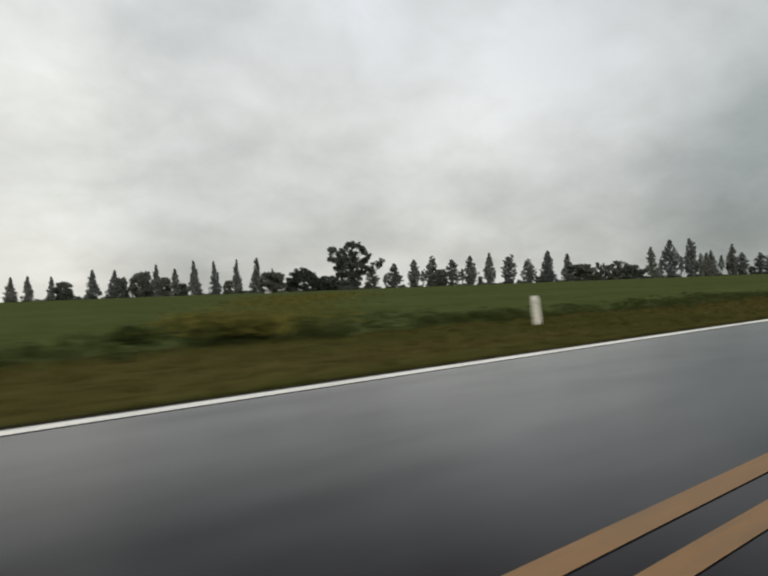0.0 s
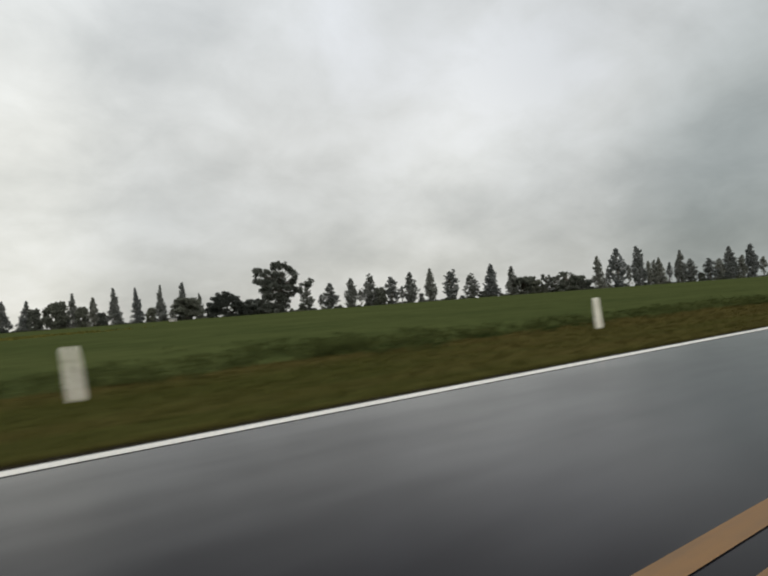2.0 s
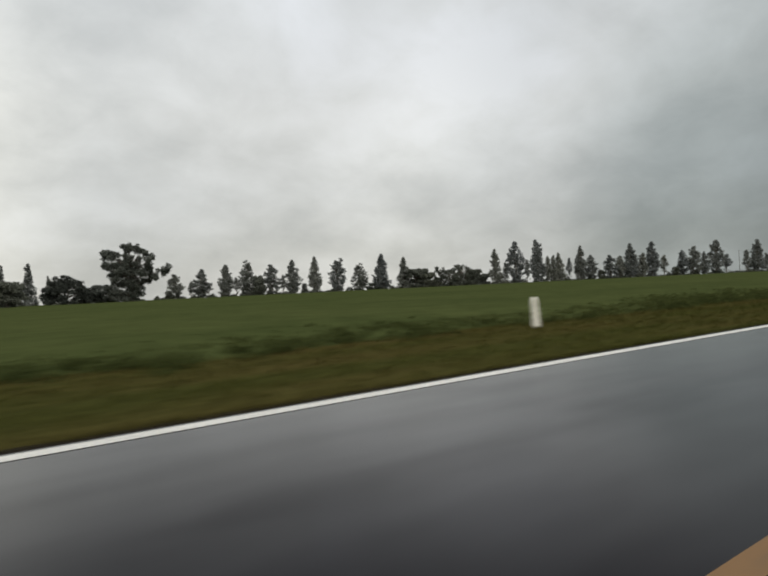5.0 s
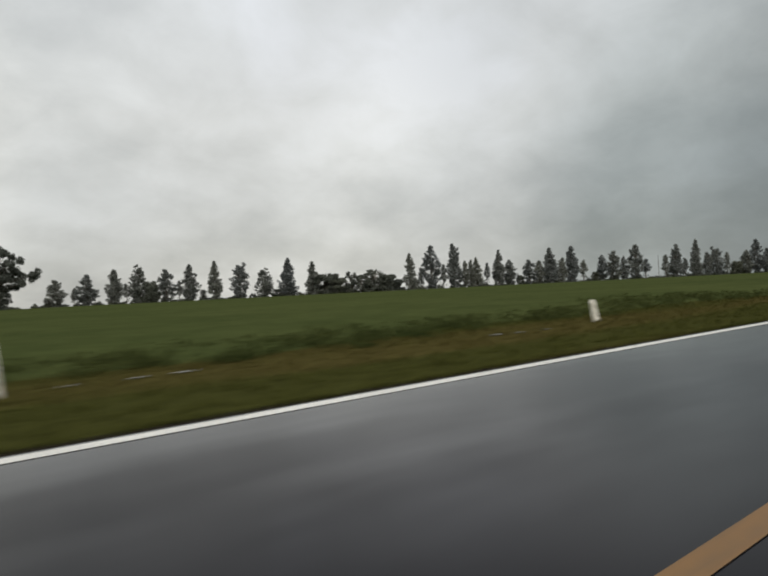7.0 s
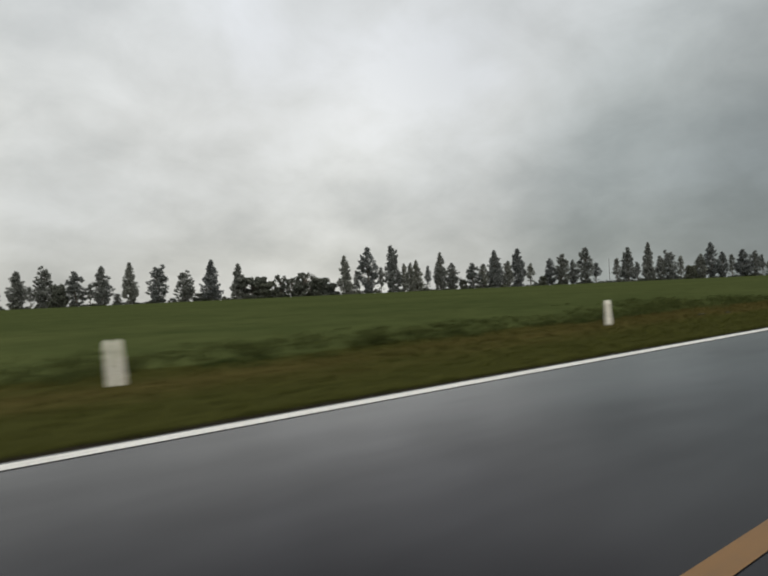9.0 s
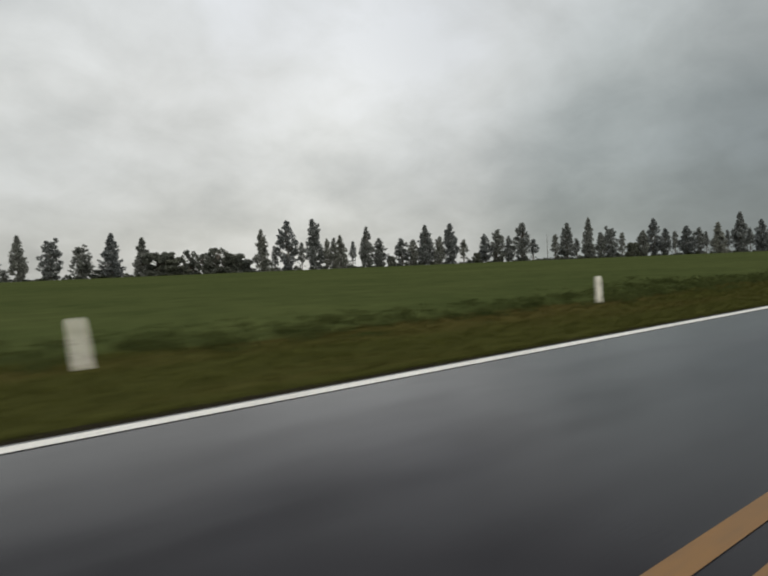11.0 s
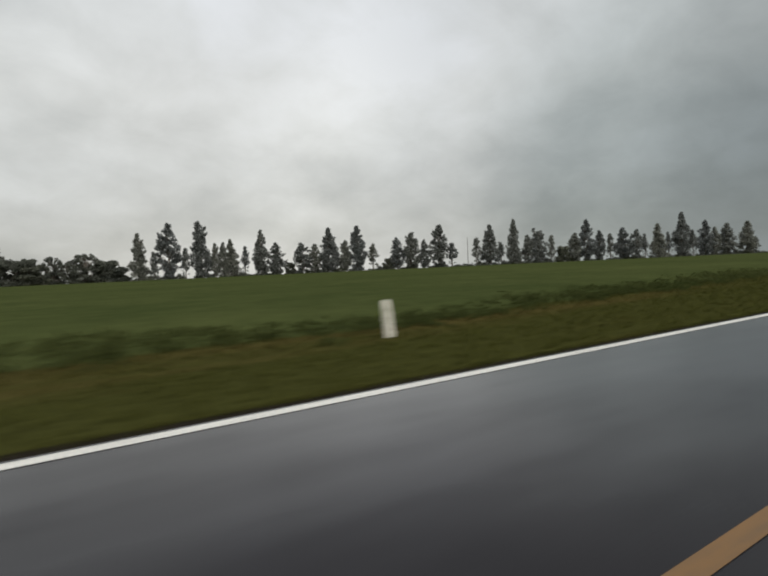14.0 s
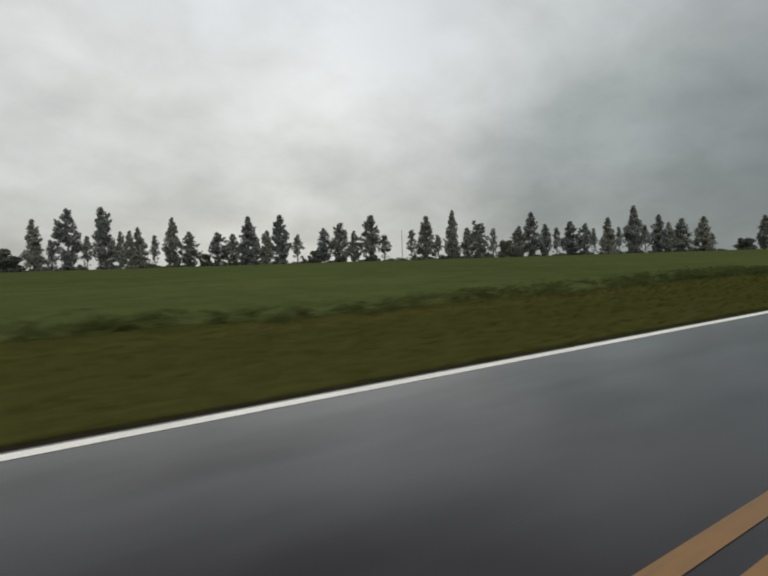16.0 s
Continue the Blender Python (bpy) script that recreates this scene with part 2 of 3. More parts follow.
def whitewash(t, s, at):
    a = noise_of(t, at, 9, 5, 0.65)
    b = noise_of(t, at, 2.2, 3, 0.5, (1, 1, 0.4))
    c = mix(t, 0.5, ramp(t, a, [(0.28, (0.58, 0.55, 0.48)), (0.5, (0.70, 0.665, 0.59))]), ramp(t, b, [(0.3, (0.66, 0.63, 0.55)), (0.65, (0.70, 0.665, 0.60))]))
    t.links.new(c, s.inputs["Base Color"])
    s.inputs["Roughness"].default_value = 0.6
    bump(t, s, a, 0.3, 0.01)


def plain(colour, rough, metal=0.0):
    def build(t, s, at):
        a = noise_of(t, at, 20, 4, 0.6)
        t.links.new(ramp(t, a, [(0.25, tuple(0.75 * k for k in colour)), (0.7, colour)]), s.inputs["Base Color"])
        s.inputs["Roughness"].default_value, s.inputs["Metallic"].default_value = rough, metal
        s.inputs["Specular IOR Level"].default_value = 0.5 if rough < 0.85 else 0.02
    return build


ASPHALT = surface("wet_asphalt", asphalt)
WHITE_LINE = surface("white_road_paint", paint((0.56, 0.55, 0.52), (0.24, 0.23, 0.21), 0.38))
YELLOW_LINE = surface("yellow_road_paint", paint((0.150, 0.072, 0.015), (0.080, 0.045, 0.017), 0.40))
VERGE = surface("verge_earth_and_grass", soil_grass)
FIELD = surface("green_field", field)
GRASS = surface("grass_blades", blades)
CROP = surface("crop_leaves", crop_foliage)
WEED = surface("yellowing_weeds", leaves((0.064, 0.066, 0.020), (0.130, 0.118, 0.033), 0.6))
# row-tree leaves greyed and lightened: rain mist put into their colour
MISTED_NEEDLE = surface("mist_greyed_foliage", leaves((0.110, 0.117, 0.110), (0.250, 0.258, 0.244), 0.65))
BROAD = surface("dark_broad_foliage", leaves((0.090, 0.097, 0.083), (0.155, 0.163, 0.138), 0.6))
DARK_BROAD = surface("very_dark_broad_foliage", leaves((0.045, 0.050, 0.045), (0.078, 0.084, 0.074), 0.6))
SHRUB = surface("dark_green_shrub_leaves", leaves((0.026, 0.036, 0.012), (0.050, 0.066, 0.022), 0.6))
BARK = surface("bark", bark)
POST = surface("whitewashed_concrete", whitewash)
REFLECTOR = surface("dull_dark_reflector", plain((0.20, 0.18, 0.16), 0.3))
SOIL = surface("wet_black_soil", plain((0.016, 0.013, 0.010), 0.9))
WATER = surface("puddle_water", plain((0.03, 0.03, 0.025), 0.04))
MAST = surface("grey_weathered_pole", plain((0.10, 0.09, 0.08), 0.8))
PALE = surface("pale_plaster_wall", plain((0.34, 0.33, 0.30), 0.8))
ROOF = surface("grey_sheet_roof", plain((0.22, 0.21, 0.2), 0.5, 0.3))

# ---------------------------------------------------------------- helpers of this place


def part(name, bm, material, parent=None, label=""):
    """Links a bmesh as one mesh object."""
    me = bpy.data.meshes.new(name)
    bm.to_mesh(me)
    bm.free()
    me.materials.append(material)
    ob = new(name, me)
    ob.parent = parent
    return tagged(ob, label)


def mesh_of(name, verts, quads, material, uv=None, smooth=None):
    """A mesh from arrays of corners and of triangles or quads."""
    verts, quads = np.asarray(verts, np.float32), np.asarray(quads, np.int32)
    n = quads.shape[1]
    me = bpy.data.meshes.new(name)
    me.vertices.add(len(verts))
    me.vertices.foreach_set("co", verts.ravel())
    me.loops.add(quads.size)
    me.loops.foreach_set("vertex_index", quads.ravel())
    me.polygons.add(len(quads))
    me.polygons.foreach_set("loop_start", np.arange(len(quads), dtype=np.int32) * n)
    if smooth is not None:
        me.polygons.foreach_set("use_smooth", np.full(len(quads), smooth, bool))
    me.update(calc_edges=True)
    if uv is not None:
        layer = me.uv_layers.new()
        layer.data.foreach_set("uv", np.asarray(uv, np.float32)[quads.ravel()].ravel())
    me.materials.append(material)
    return me


EDGE, YELLOW_FAR, YELLOW_NEAR, RIGHT_EDGE = 5.045, 1.274, 1.005, -2.55
# the road bends gently to the right; s runs along it, "across" to its left
STEP = 0.5
S_GRID = np.arange(-400, 1200.01, STEP)
BEND = np.interp(S_GRID, [-120, -20, 0, 130, 260, 420, 520], [0, 1.544e-3, 1.544e-3, 1.046e-3, 0.275e-3, 0.1e-3, 0])
_turn = -np.concatenate([[0], np.cumsum((BEND[1:] + BEND[:-1]) / 2 * STEP)])
_turn -= np.interp(0, S_GRID, _turn)
_x = np.concatenate([[0], np.cumsum((np.cos(_turn[1:]) + np.cos(_turn[:-1])) / 2 * STEP)])
_y = np.concatenate([[0], np.cumsum((np.sin(_turn[1:]) + np.sin(_turn[:-1])) / 2 * STEP)])
_x -= np.interp(0, S_GRID, _x)
_y -= np.interp(0, S_GRID, _y)


def road_at(s, across):
    """World x, y and heading at s metres along and across metres to the left."""
    a = np.interp(s, S_GRID, _turn)
    return np.interp(s, S_GRID, _x) - across * np.sin(a), np.interp(s, S_GRID, _y) + across * np.cos(a), a


def bank(s):
    """Cross slope of the road: level through the bend, then tipping over to the far side."""
    return np.interp(s, [-40, 20, 75, 143, 172, 226, 262, 290, 360], [0, 0, 0.009, 0.004, -0.008, -0.004, 0.006, 0.014, 0.014])


def tilt(s, across):
    """Height of the banked road and its near side over the far edge line, which stays level."""
    near = np.clip((np.asarray(across, float) + 150) / 137, 0, 1)
    return bank(s) * (EDGE - np.clip(across, -3.14, EDGE)) * near


def ribbon(name, s_values, profile, material, smooth=True):
    """A strip along the road with a cross-section of (across, z) points, tipped with the road's bank."""
    s_values = np.asarray(s_values, float)
    across = np.array([p[0] for p in profile])
    S, A = np.meshgrid(s_values, across, indexing="ij")
    Z = np.tile(np.array([p[1] for p in profile]), (len(s_values), 1))
    Z = Z + tilt(S, A)
    X, Y, _ = road_at(S, A)
    n = len(across)
    i = (np.arange(len(s_values) - 1)[:, None] * n + np.arange(n - 1)).ravel()
    quads = np.stack([i, i + n, i + n + 1, i + 1], 1)
    return mesh_of(name, np.stack([X, Y, Z], -1).reshape(-1, 3), quads, material, np.stack([S, A], -1).reshape(-1, 2), smooth)


ALONG = np.arange(-300, 900.1, 2.0)


def verge_end(s):
    """Where the mown verge stops and the crop begins."""
    return 10.9 + 0.7 * np.sin(s / 19.0) + 0.5 * np.sin(s / 7.3 + 1) + 0.25 * np.sin(s / 1.9) + 0.2 * np.sin(s / 0.83 + 2) + 3.7 / (1 + np.exp(-(s - 279) / 9.0))


def land(across):
    """Height of the open land, which falls gently away from the raised road."""
    k = np.clip((np.asarray(across, float) - 12) / 170, 0, 1)
    return -0.14 - 0.70 * k * k * (3 - 2 * k)


FAR_LAND = float(land(999))
ROW_MID, ROW_WAY, ROW_SIDE = np.array([363.97, 217.88]), np.array([0.80111, -0.59852]), np.array([0.59852, 0.80111])


def fall(x, y):
    """How far the land beyond the tree row has dropped away: the row stands on a very gentle crest."""
    q = (np.asarray(x) - ROW_MID[0]) * ROW_SIDE[0] + (np.asarray(y) - ROW_MID[1]) * ROW_SIDE[1]
    return 0.0085 * np.clip(q - 14, 0, 3600)



def verge_height(across):
    return np.interp(across, [5.22, 5.30, 5.44, 6.3, 9, 11, 16], [-0.10, -0.09, -0.035, -0.045, -0.08, -0.12, -0.16])


# ---------------------------------------------------------------- setting


def far_land():
    """One sheet of open land to the horizon."""
    k = np.concatenate([-np.geomspace(4600, 60, 34), np.linspace(-50, 50, 7), np.geomspace(60, 4600, 34)])
    A, B = np.meshgrid(k, k, indexing="ij")
    X = ROW_MID[0] + ROW_WAY[0] * A + ROW_SIDE[0] * B
    Y = ROW_MID[1] + ROW_WAY[1] * A + ROW_SIDE[1] * B
    n = len(k)
    i = (np.arange(n - 1)[:, None] * n + np.arange(n - 1)).ravel()
    return mesh_of("ground", np.stack([X, Y, FAR_LAND - 0.15 - fall(X, Y)], -1).reshape(-1, 3), np.stack([i, i + n, i + n + 1, i + 1], 1), FIELD)


ground = new("ground", far_land())
tagged(ground, "flat green farmland reaching the horizon", "ground", kind="structure")

road = new("road", ribbon("road", ALONG, [(-3.13, -0.3), (-3.1, 0.0), (1.2, 0.0), (5.20, 0.0), (5.23, -0.02), (5.24, -0.3)], ASPHALT, False))
tagged(road, "two-lane wet dark grey asphalt road, gently curving", "road", kind="structure")


def marking(name, across, width, material, label):
    ob = new(name, ribbon(name, ALONG, [(across - width / 2, 0.005), (across + width / 2, 0.005)], material))
    return tagged(ob, label, "road marking", kind="structure")


marking("edge_line", EDGE, 0.175, WHITE_LINE, "solid white edge line painted on wet asphalt")
marking("edge_line", RIGHT_EDGE, 0.13, WHITE_LINE, "solid white edge line painted on wet asphalt")
marking("centre_line", YELLOW_FAR, 0.125, YELLOW_LINE, "solid yellow centre line, one of a pair")
marking("centre_line", YELLOW_NEAR, 0.120, YELLOW_LINE, "solid yellow centre line, one of a pair")

# bare soil strip, kept near black to stand in for a sharpening halo too
rim = new("soil_rim", ribbon("soil_rim", ALONG, [(5.235, -0.06), (5.29, -0.052), (5.40, -0.030), (5.48, -0.032), (5.55, -0.036)], SOIL))
tagged(rim, "bare dark wet soil along the edge of the asphalt", "soil", kind="structure")
cuts = [5.22, 5.30, 5.44, 6.2, 7, 8, 9, 10, 11, 12, 13.5, 16]
verge = new("verge", ribbon("verge", ALONG, [(a, float(verge_height(a))) for a in cuts], VERGE))
tagged(verge, "mown olive and brown grass verge beside the road", "verge", kind="structure")
near_verge = new("verge", ribbon("verge", ALONG, [(-12, -0.16), (-6, -0.12), (-3.14, -0.05)], VERGE))
tagged(near_verge, "mown olive and brown grass verge beside the road", "verge", kind="structure")
near_field = new("crop_field", ribbon("crop_field", ALONG, [(-160, FAR_LAND - 0.12), (-60, -0.5), (-13, 0.05), (-11.9, -0.18)], FIELD))
tagged(near_field, "dense low green crop filling the field", "field", kind="structure")


def canopy(rng):
    """The closed top of the crop: a low uneven sheet that starts steeply at the verge."""
    s = np.concatenate([np.arange(-200, -20, 6.0), np.arange(-20, 420, 0.8), np.arange(420, 900, 8.0)])
    f = np.concatenate([[0, 0.15, 0.4], np.arange(0.8, 14, 0.8), np.geomspace(14, 520, 26)])
    S, Fv = np.meshgrid(s, f, indexing="ij")
    A = verge_end(S) + Fv
    X, Y, _ = road_at(S, A)
    rough = rng.uniform(-1, 1, S.shape)
    Z = land(A) + 0.34 * (1 - np.exp(-Fv / 1.0)) + 0.02 * rough * (Fv > 0.2) * np.exp(-Fv / 25) + 0.015 * np.sin(X / 2.3 + np.sin(Y / 3.1)) * (Fv > 0.3) - fall(X, Y)
    n = len(f)
    i = (np.arange(len(s) - 1)[:, None] * n + np.arange(n - 1)).ravel()
    quads = np.stack([i, i + n, i + n + 1, i + 1], 1)
    return mesh_of("crop_field", np.stack([X, Y, Z], -1).reshape(-1, 3), quads, FIELD, None, True)


RNG = np.random.default_rng(7)
crop_field = tagged(new("crop_field", canopy(RNG)), "dense low green crop filling the field", "field", kind="structure")

# ---------------------------------------------------------------- trees
def row_place(u, off=None):
    """A place in the tree row, u metres along it."""
    if off is None:
        off = 8.05 + 2.405e-3 * u - 2.55e-4 * u * u - 1.28e-7 * u ** 3
    return ROW_MID + ROW_WAY * u + ROW_SIDE * off


def leaf_cards(centres, size, rng, flat=0.0):
    """Bent leaf sprays at the centres: two triangles each, turned at random."""
    n = len(centres)
    a = rng.normal(size=(n, 3))
    a /= np.linalg.norm(a, axis=1)[:, None]
    b = np.cross(a, rng.normal(size=(n, 3)))
    b /= np.linalg.norm(b, axis=1)[:, None] + 1e-9
    a[:, 2] *= 1 - flat
    k = (size * rng.uniform(0.55, 1.25, n))[:, None]
    c = np.asarray(centres)
    fold = np.cross(a, b) * k * 0.25
    v = np.stack([c - a * k, c - b * k * 0.55 + fold, c + a * k, c + b * k * 0.55 + fold], 1).reshape(-1, 3)
    i = np.arange(n)[:, None] * 4
    q = np.concatenate([i + [0, 1, 2], i + [0, 2, 3]], 0)
    return v, q


def tube(bm, a, b, ra, rb, sides=7):
    a, b = Vector(a), Vector(b)
    turn = (b - a).to_track_quat("Z", "Y").to_matrix()
    rings = []
    for p, r in ((a, ra), (b, rb)):
        rings.append([bm.verts.new(p + turn @ Vector((r * math.cos(6.2832 * k / sides), r * math.sin(6.2832 * k / sides), 0))) for k in range(sides)])
    for k in range(sides):
        bm.faces.new((rings[0][k], rings[0][(k + 1) % sides], rings[1][(k + 1) % sides], rings[1][k]))
    bm.faces.new(rings[1])


def tree_of(name, lumps, per, leaf, material, trunk_top, trunk_r, limbs, seed):
    """A tree of unit-free metres at the origin: tapered trunk, limbs to the lumps, a crown of leaf sprays."""
    rng = np.random.default_rng(seed)
    root = new(name)
    root.empty_display_size = 0.5
    bm = bmesh.new()
    knees = [Vector((rng.uniform(-0.15, 0.15) * k, rng.uniform(-0.15, 0.15) * k, trunk_top * k / 4)) for k in range(5)]
    knees[0] = Vector((0, 0, -0.4))
    for k in range(4):
        tube(bm, knees[k], knees[k + 1], trunk_r * (1 - 0.22 * k), trunk_r * (1 - 0.22 * (k + 1)))
    for (x, y, z, r) in limbs:
        start = knees[0].lerp(knees[4], min(0.95, max(0.2, (z - r) / trunk_top * 0.8)))
        tube(bm, start, (x, y, z), trunk_r * 0.32, trunk_r * 0.08, 5)
    part("trunk", bm, BARK, root)
    pts = []
    for (x, y, z, r) in lumps:
        m = max(4, int(per * r ** 1.6))
        d = rng.normal(size=(m, 3))
        d /= np.linalg.norm(d, axis=1)[:, None]
        d *= (rng.uniform(0.15, 1, m) ** 0.5)[:, None] * r
        d[:, 2] *= 0.8
        pts.append(d + (x, y, z))
    v, q = leaf_cards(np.concatenate(pts), leaf, rng)
    crown = new("crown", mesh_of("crown", v, q, material))
    crown.parent = root
    return root


def row_tree(seed, low, belly, foot, sharp, ragged, fork=0.0):
    """A row tree 10 m high and about 4 m wide. low: where the crown begins; belly: where it is widest; foot: how full it is
    at the bottom; sharp: how it runs to the tip; ragged: tufts that stand out and gaps between; fork: spread of a second tip."""
    rng = np.random.default_rng(seed)
    lean, turned = rng.uniform(-0.5, 0.5) * (0.4 + 0.6 * ragged), rng.uniform(0, 6.283)
    phase = rng.uniform(0, 6.283, 3)
    lumps = []
    for k in range(150):
        h = low + (0.985 - low) * (k + rng.uniform(0, 1)) / 150
        grow = min(1.0, foot + (1 - foot) * (h - low) / max(0.03, belly - low))
        wide = 2.05 * (grow if h < belly else ((1 - h) / (1 - belly)) ** sharp)
        a = rng.uniform(0, 6.283)
        swell = math.sin(11 * h + 2 * math.cos(a + phase[0]) + phase[1]) + 0.7 * math.sin(23 * h + 3 * math.sin(a + phase[2]))
        if ragged * swell < -0.95:
            continue
        wide *= 1 + 0.17 * ragged * swell
        out = wide * rng.uniform(0.02, 0.9) ** 0.55
        split = fork * max(0.0, h - 0.5) * (1 if k % 2 else -1)
        top = 1.0 if k % 2 or not fork else 0.93
        bend = lean * h * h
        x = out * math.cos(a) + bend * math.cos(turned) + split
        lumps.append((x, out * math.sin(a) + bend * math.sin(turned), 10 * h * top - 0.2, 0.24 + (0.30 - 0.07 * ragged) * wide * rng.uniform(0.5, 1.0)))
    for k in range(int(13 * ragged)):
        h, a = rng.uniform(max(0.2, low), 0.86), rng.uniform(0, 6.283)
        wide = 2.05 * min(1.0, ((1 - h) / (1 - belly)) ** sharp)
        for j in range(3):
            out = wide * (0.85 + 0.14 * j)
            lumps.append((out * math.cos(a), out * math.sin(a), 10 * h + 0.22 * j, 0.36 - 0.06 * j))
    lumps.append((lean * math.cos(turned) + 0.5 * fork, lean * math.sin(turned), 9.62, 0.24))
    return tree_of("row_tree", lumps, 84, 0.23, MISTED_NEEDLE, 8.5, 0.2, lumps[::5], seed)


def young_tree(seed):
    """A shorter row tree 10 m high and 5 m wide: a domed crown on bare stems, a few tufts below it."""
    rng = np.random.default_rng(seed)
    low, lean = rng.uniform(0.22, 0.40), rng.uniform(-0.5, 0.5)
    tip = rng.uniform(0.55, 0.8)
    lumps = []
    for k in range(60):
        h = low + (0.97 - low) * (k + rng.uniform(0, 1)) / 60
        wide = 2.25 * ((1 - h) / (1 - low)) ** tip * min(1.0, 0.55 + 3.5 * (h - low)) * (0.88 + 0.2 * math.sin(9 * h + seed))
        a = rng.uniform(0, 6.283)
        out = wide * rng.uniform(0.03, 0.92) ** 0.6
        lumps.append((out * math.cos(a) + lean * h, out * math.sin(a), 10 * h, rng.uniform(0.40, 0.75)))
    for k in range(7):
        a, out = rng.uniform(0, 6.283), rng.uniform(0.4, 1.9)
        lumps.append((out * math.cos(a), out * math.sin(a), rng.uniform(0.6, 10 * low), rng.uniform(0.35, 0.6)))
    return tree_of("young_tree", lumps, 42, 0.29, MISTED_NEEDLE, 8.0, 0.2, lumps[::3], seed)


def dome_tree(seed):
    """A broad old tree 10 m high and about 13 m wide with a closed, smoothly rounded crown down to the ground."""
    rng = np.random.default_rng(seed)
    lumps = []
    for k in range(150):
        a, up = rng.uniform(0, 6.283), rng.uniform(0.0, 1.0)
        shell = rng.uniform(0.45, 1.0) ** 0.5
        out = 6.0 * math.sqrt(max(0.0, 1 - up * up)) * shell
        lumps.append((out * math.cos(a), out * math.sin(a), 0.5 + 8.9 * up * shell, rng.uniform(0.7, 1.15)))
    return tree_of("broad_tree", lumps, 62, 0.40, DARK_BROAD, 6.5, 0.45, lumps[::8], seed)


def spreading(seed):
    """A dense rounded broad tree 10 m high and about 10 m wide, leafy to the ground."""
    rng = np.random.default_rng(seed)
    lumps = []
    for k in range(80):
        a, h = rng.uniform(0, 6.283), rng.uniform(0.03, 0.90)
        wide = 4.3 * math.sqrt(max(0.05, 1 - (max(0, h - 0.30) / 0.70) ** 2))
        out = wide * rng.uniform(0.1, 1.0) ** 0.6
        lumps.append((out * math.cos(a), out * math.sin(a), 10 * h, rng.uniform(0.8, 1.5)))
    return tree_of("broad_tree", lumps, 54, 0.45, BROAD, 6.0, 0.35, lumps[::6], seed)


def open_gum(seed):
    """The tall tree: a dense foot, and forking limbs that fan out and carry separate leaf masses with sky between them."""
    rng = np.random.default_rng(seed)
    lumps, limbs = [], []
    for k in range(150):
        a, h = rng.uniform(0, 6.283), rng.uniform(0.01, 0.66)
        out = (8.8 - 1.6 * h) * (0.85 + 0.35 * h) * rng.uniform(0.03, 1.0) ** 0.6
        lumps.append((out * math.cos(a) - 2.6, out * math.sin(a) + 1.8, 28 * h, rng.uniform(1.3, 2.2)))
    for k in range(46):
        a, lift = 2.4 * k + rng.uniform(-0.3, 0.3), 0.36 + 0.60 * ((k * 0.4142) % 1.0)
        out = 15.6 * math.sqrt(max(0.05, 1 - ((lift - 0.62) / 0.42) ** 2)) * rng.uniform(0.45, 1.0)
        limbs.append((out * math.cos(a), out * math.sin(a), 28 * lift, 1.0))
        for j in range(7):
            d = rng.normal(size=3)
            d *= 1.7 * rng.uniform(0.2, 1) / np.linalg.norm(d)
            lumps.append((out * math.cos(a) + d[0], out * math.sin(a) + d[1], 28 * lift + d[2], rng.uniform(0.9, 1.6)))
    for k in range(16):
        lumps.append((12.0 + rng.normal(0, 1.7), -8.4 + rng.normal(0, 1.7), 14.6 + rng.normal(0, 1.3), rng.uniform(1.0, 1.7)))
    limbs.append((12.0, -8.4, 14.6, 1.0))
    return tree_of("gum_tree", lumps, 30, 0.52, BROAD, 17, 1.0, limbs + limbs + lumps[:150:5], seed)


def umbrella(seed):
    """A flat-topped spreading tree 10 m high and 14 m wide: a wide shallow crown, sky between the bare limbs."""
    rng = np.random.default_rng(seed)
    lumps = []
    for k in range(110):
        a, out = rng.uniform(0, 6.283), 6.4 * rng.uniform(0, 1) ** 0.6
        lumps.append((out * math.cos(a), out * math.sin(a), rng.uniform(5.8, 9.3) - 0.08 * out, rng.uniform(0.6, 1.1)))
    for k in range(64):
        a, out = rng.uniform(0, 6.283), 6.0 * rng.uniform(0, 1) ** 0.5
        lumps.append((out * math.cos(a), out * math.sin(a), rng.uniform(0.6, 4.5), rng.uniform(0.6, 1.2)))
    return tree_of("broad_tree", lumps, 60, 0.42, BROAD, 6.5, 0.4, lumps[::3], seed)


def twiggy(seed):
    """A rounded, thinly leaved tree 10 m high and 10 m wide with its fine bare limbs showing."""
    rng = np.random.default_rng(seed)
    lumps = []
    for k in range(90):
        a, h = rng.uniform(0, 6.283), rng.uniform(0.05, 0.97)
        wide = 4.6 * math.sqrt(max(0.05, 1 - (max(0, h - 0.40) / 0.62) ** 2))
        out = wide * rng.uniform(0.1, 1.0) ** 0.6
        lumps.append((out * math.cos(a), out * math.sin(a), 10 * h, rng.uniform(0.4, 0.9) if h > 0.5 else rng.uniform(0.7, 1.3)))
    return tree_of("broad_tree", lumps, 50, 0.36, BROAD, 6.0, 0.35, lumps, seed)


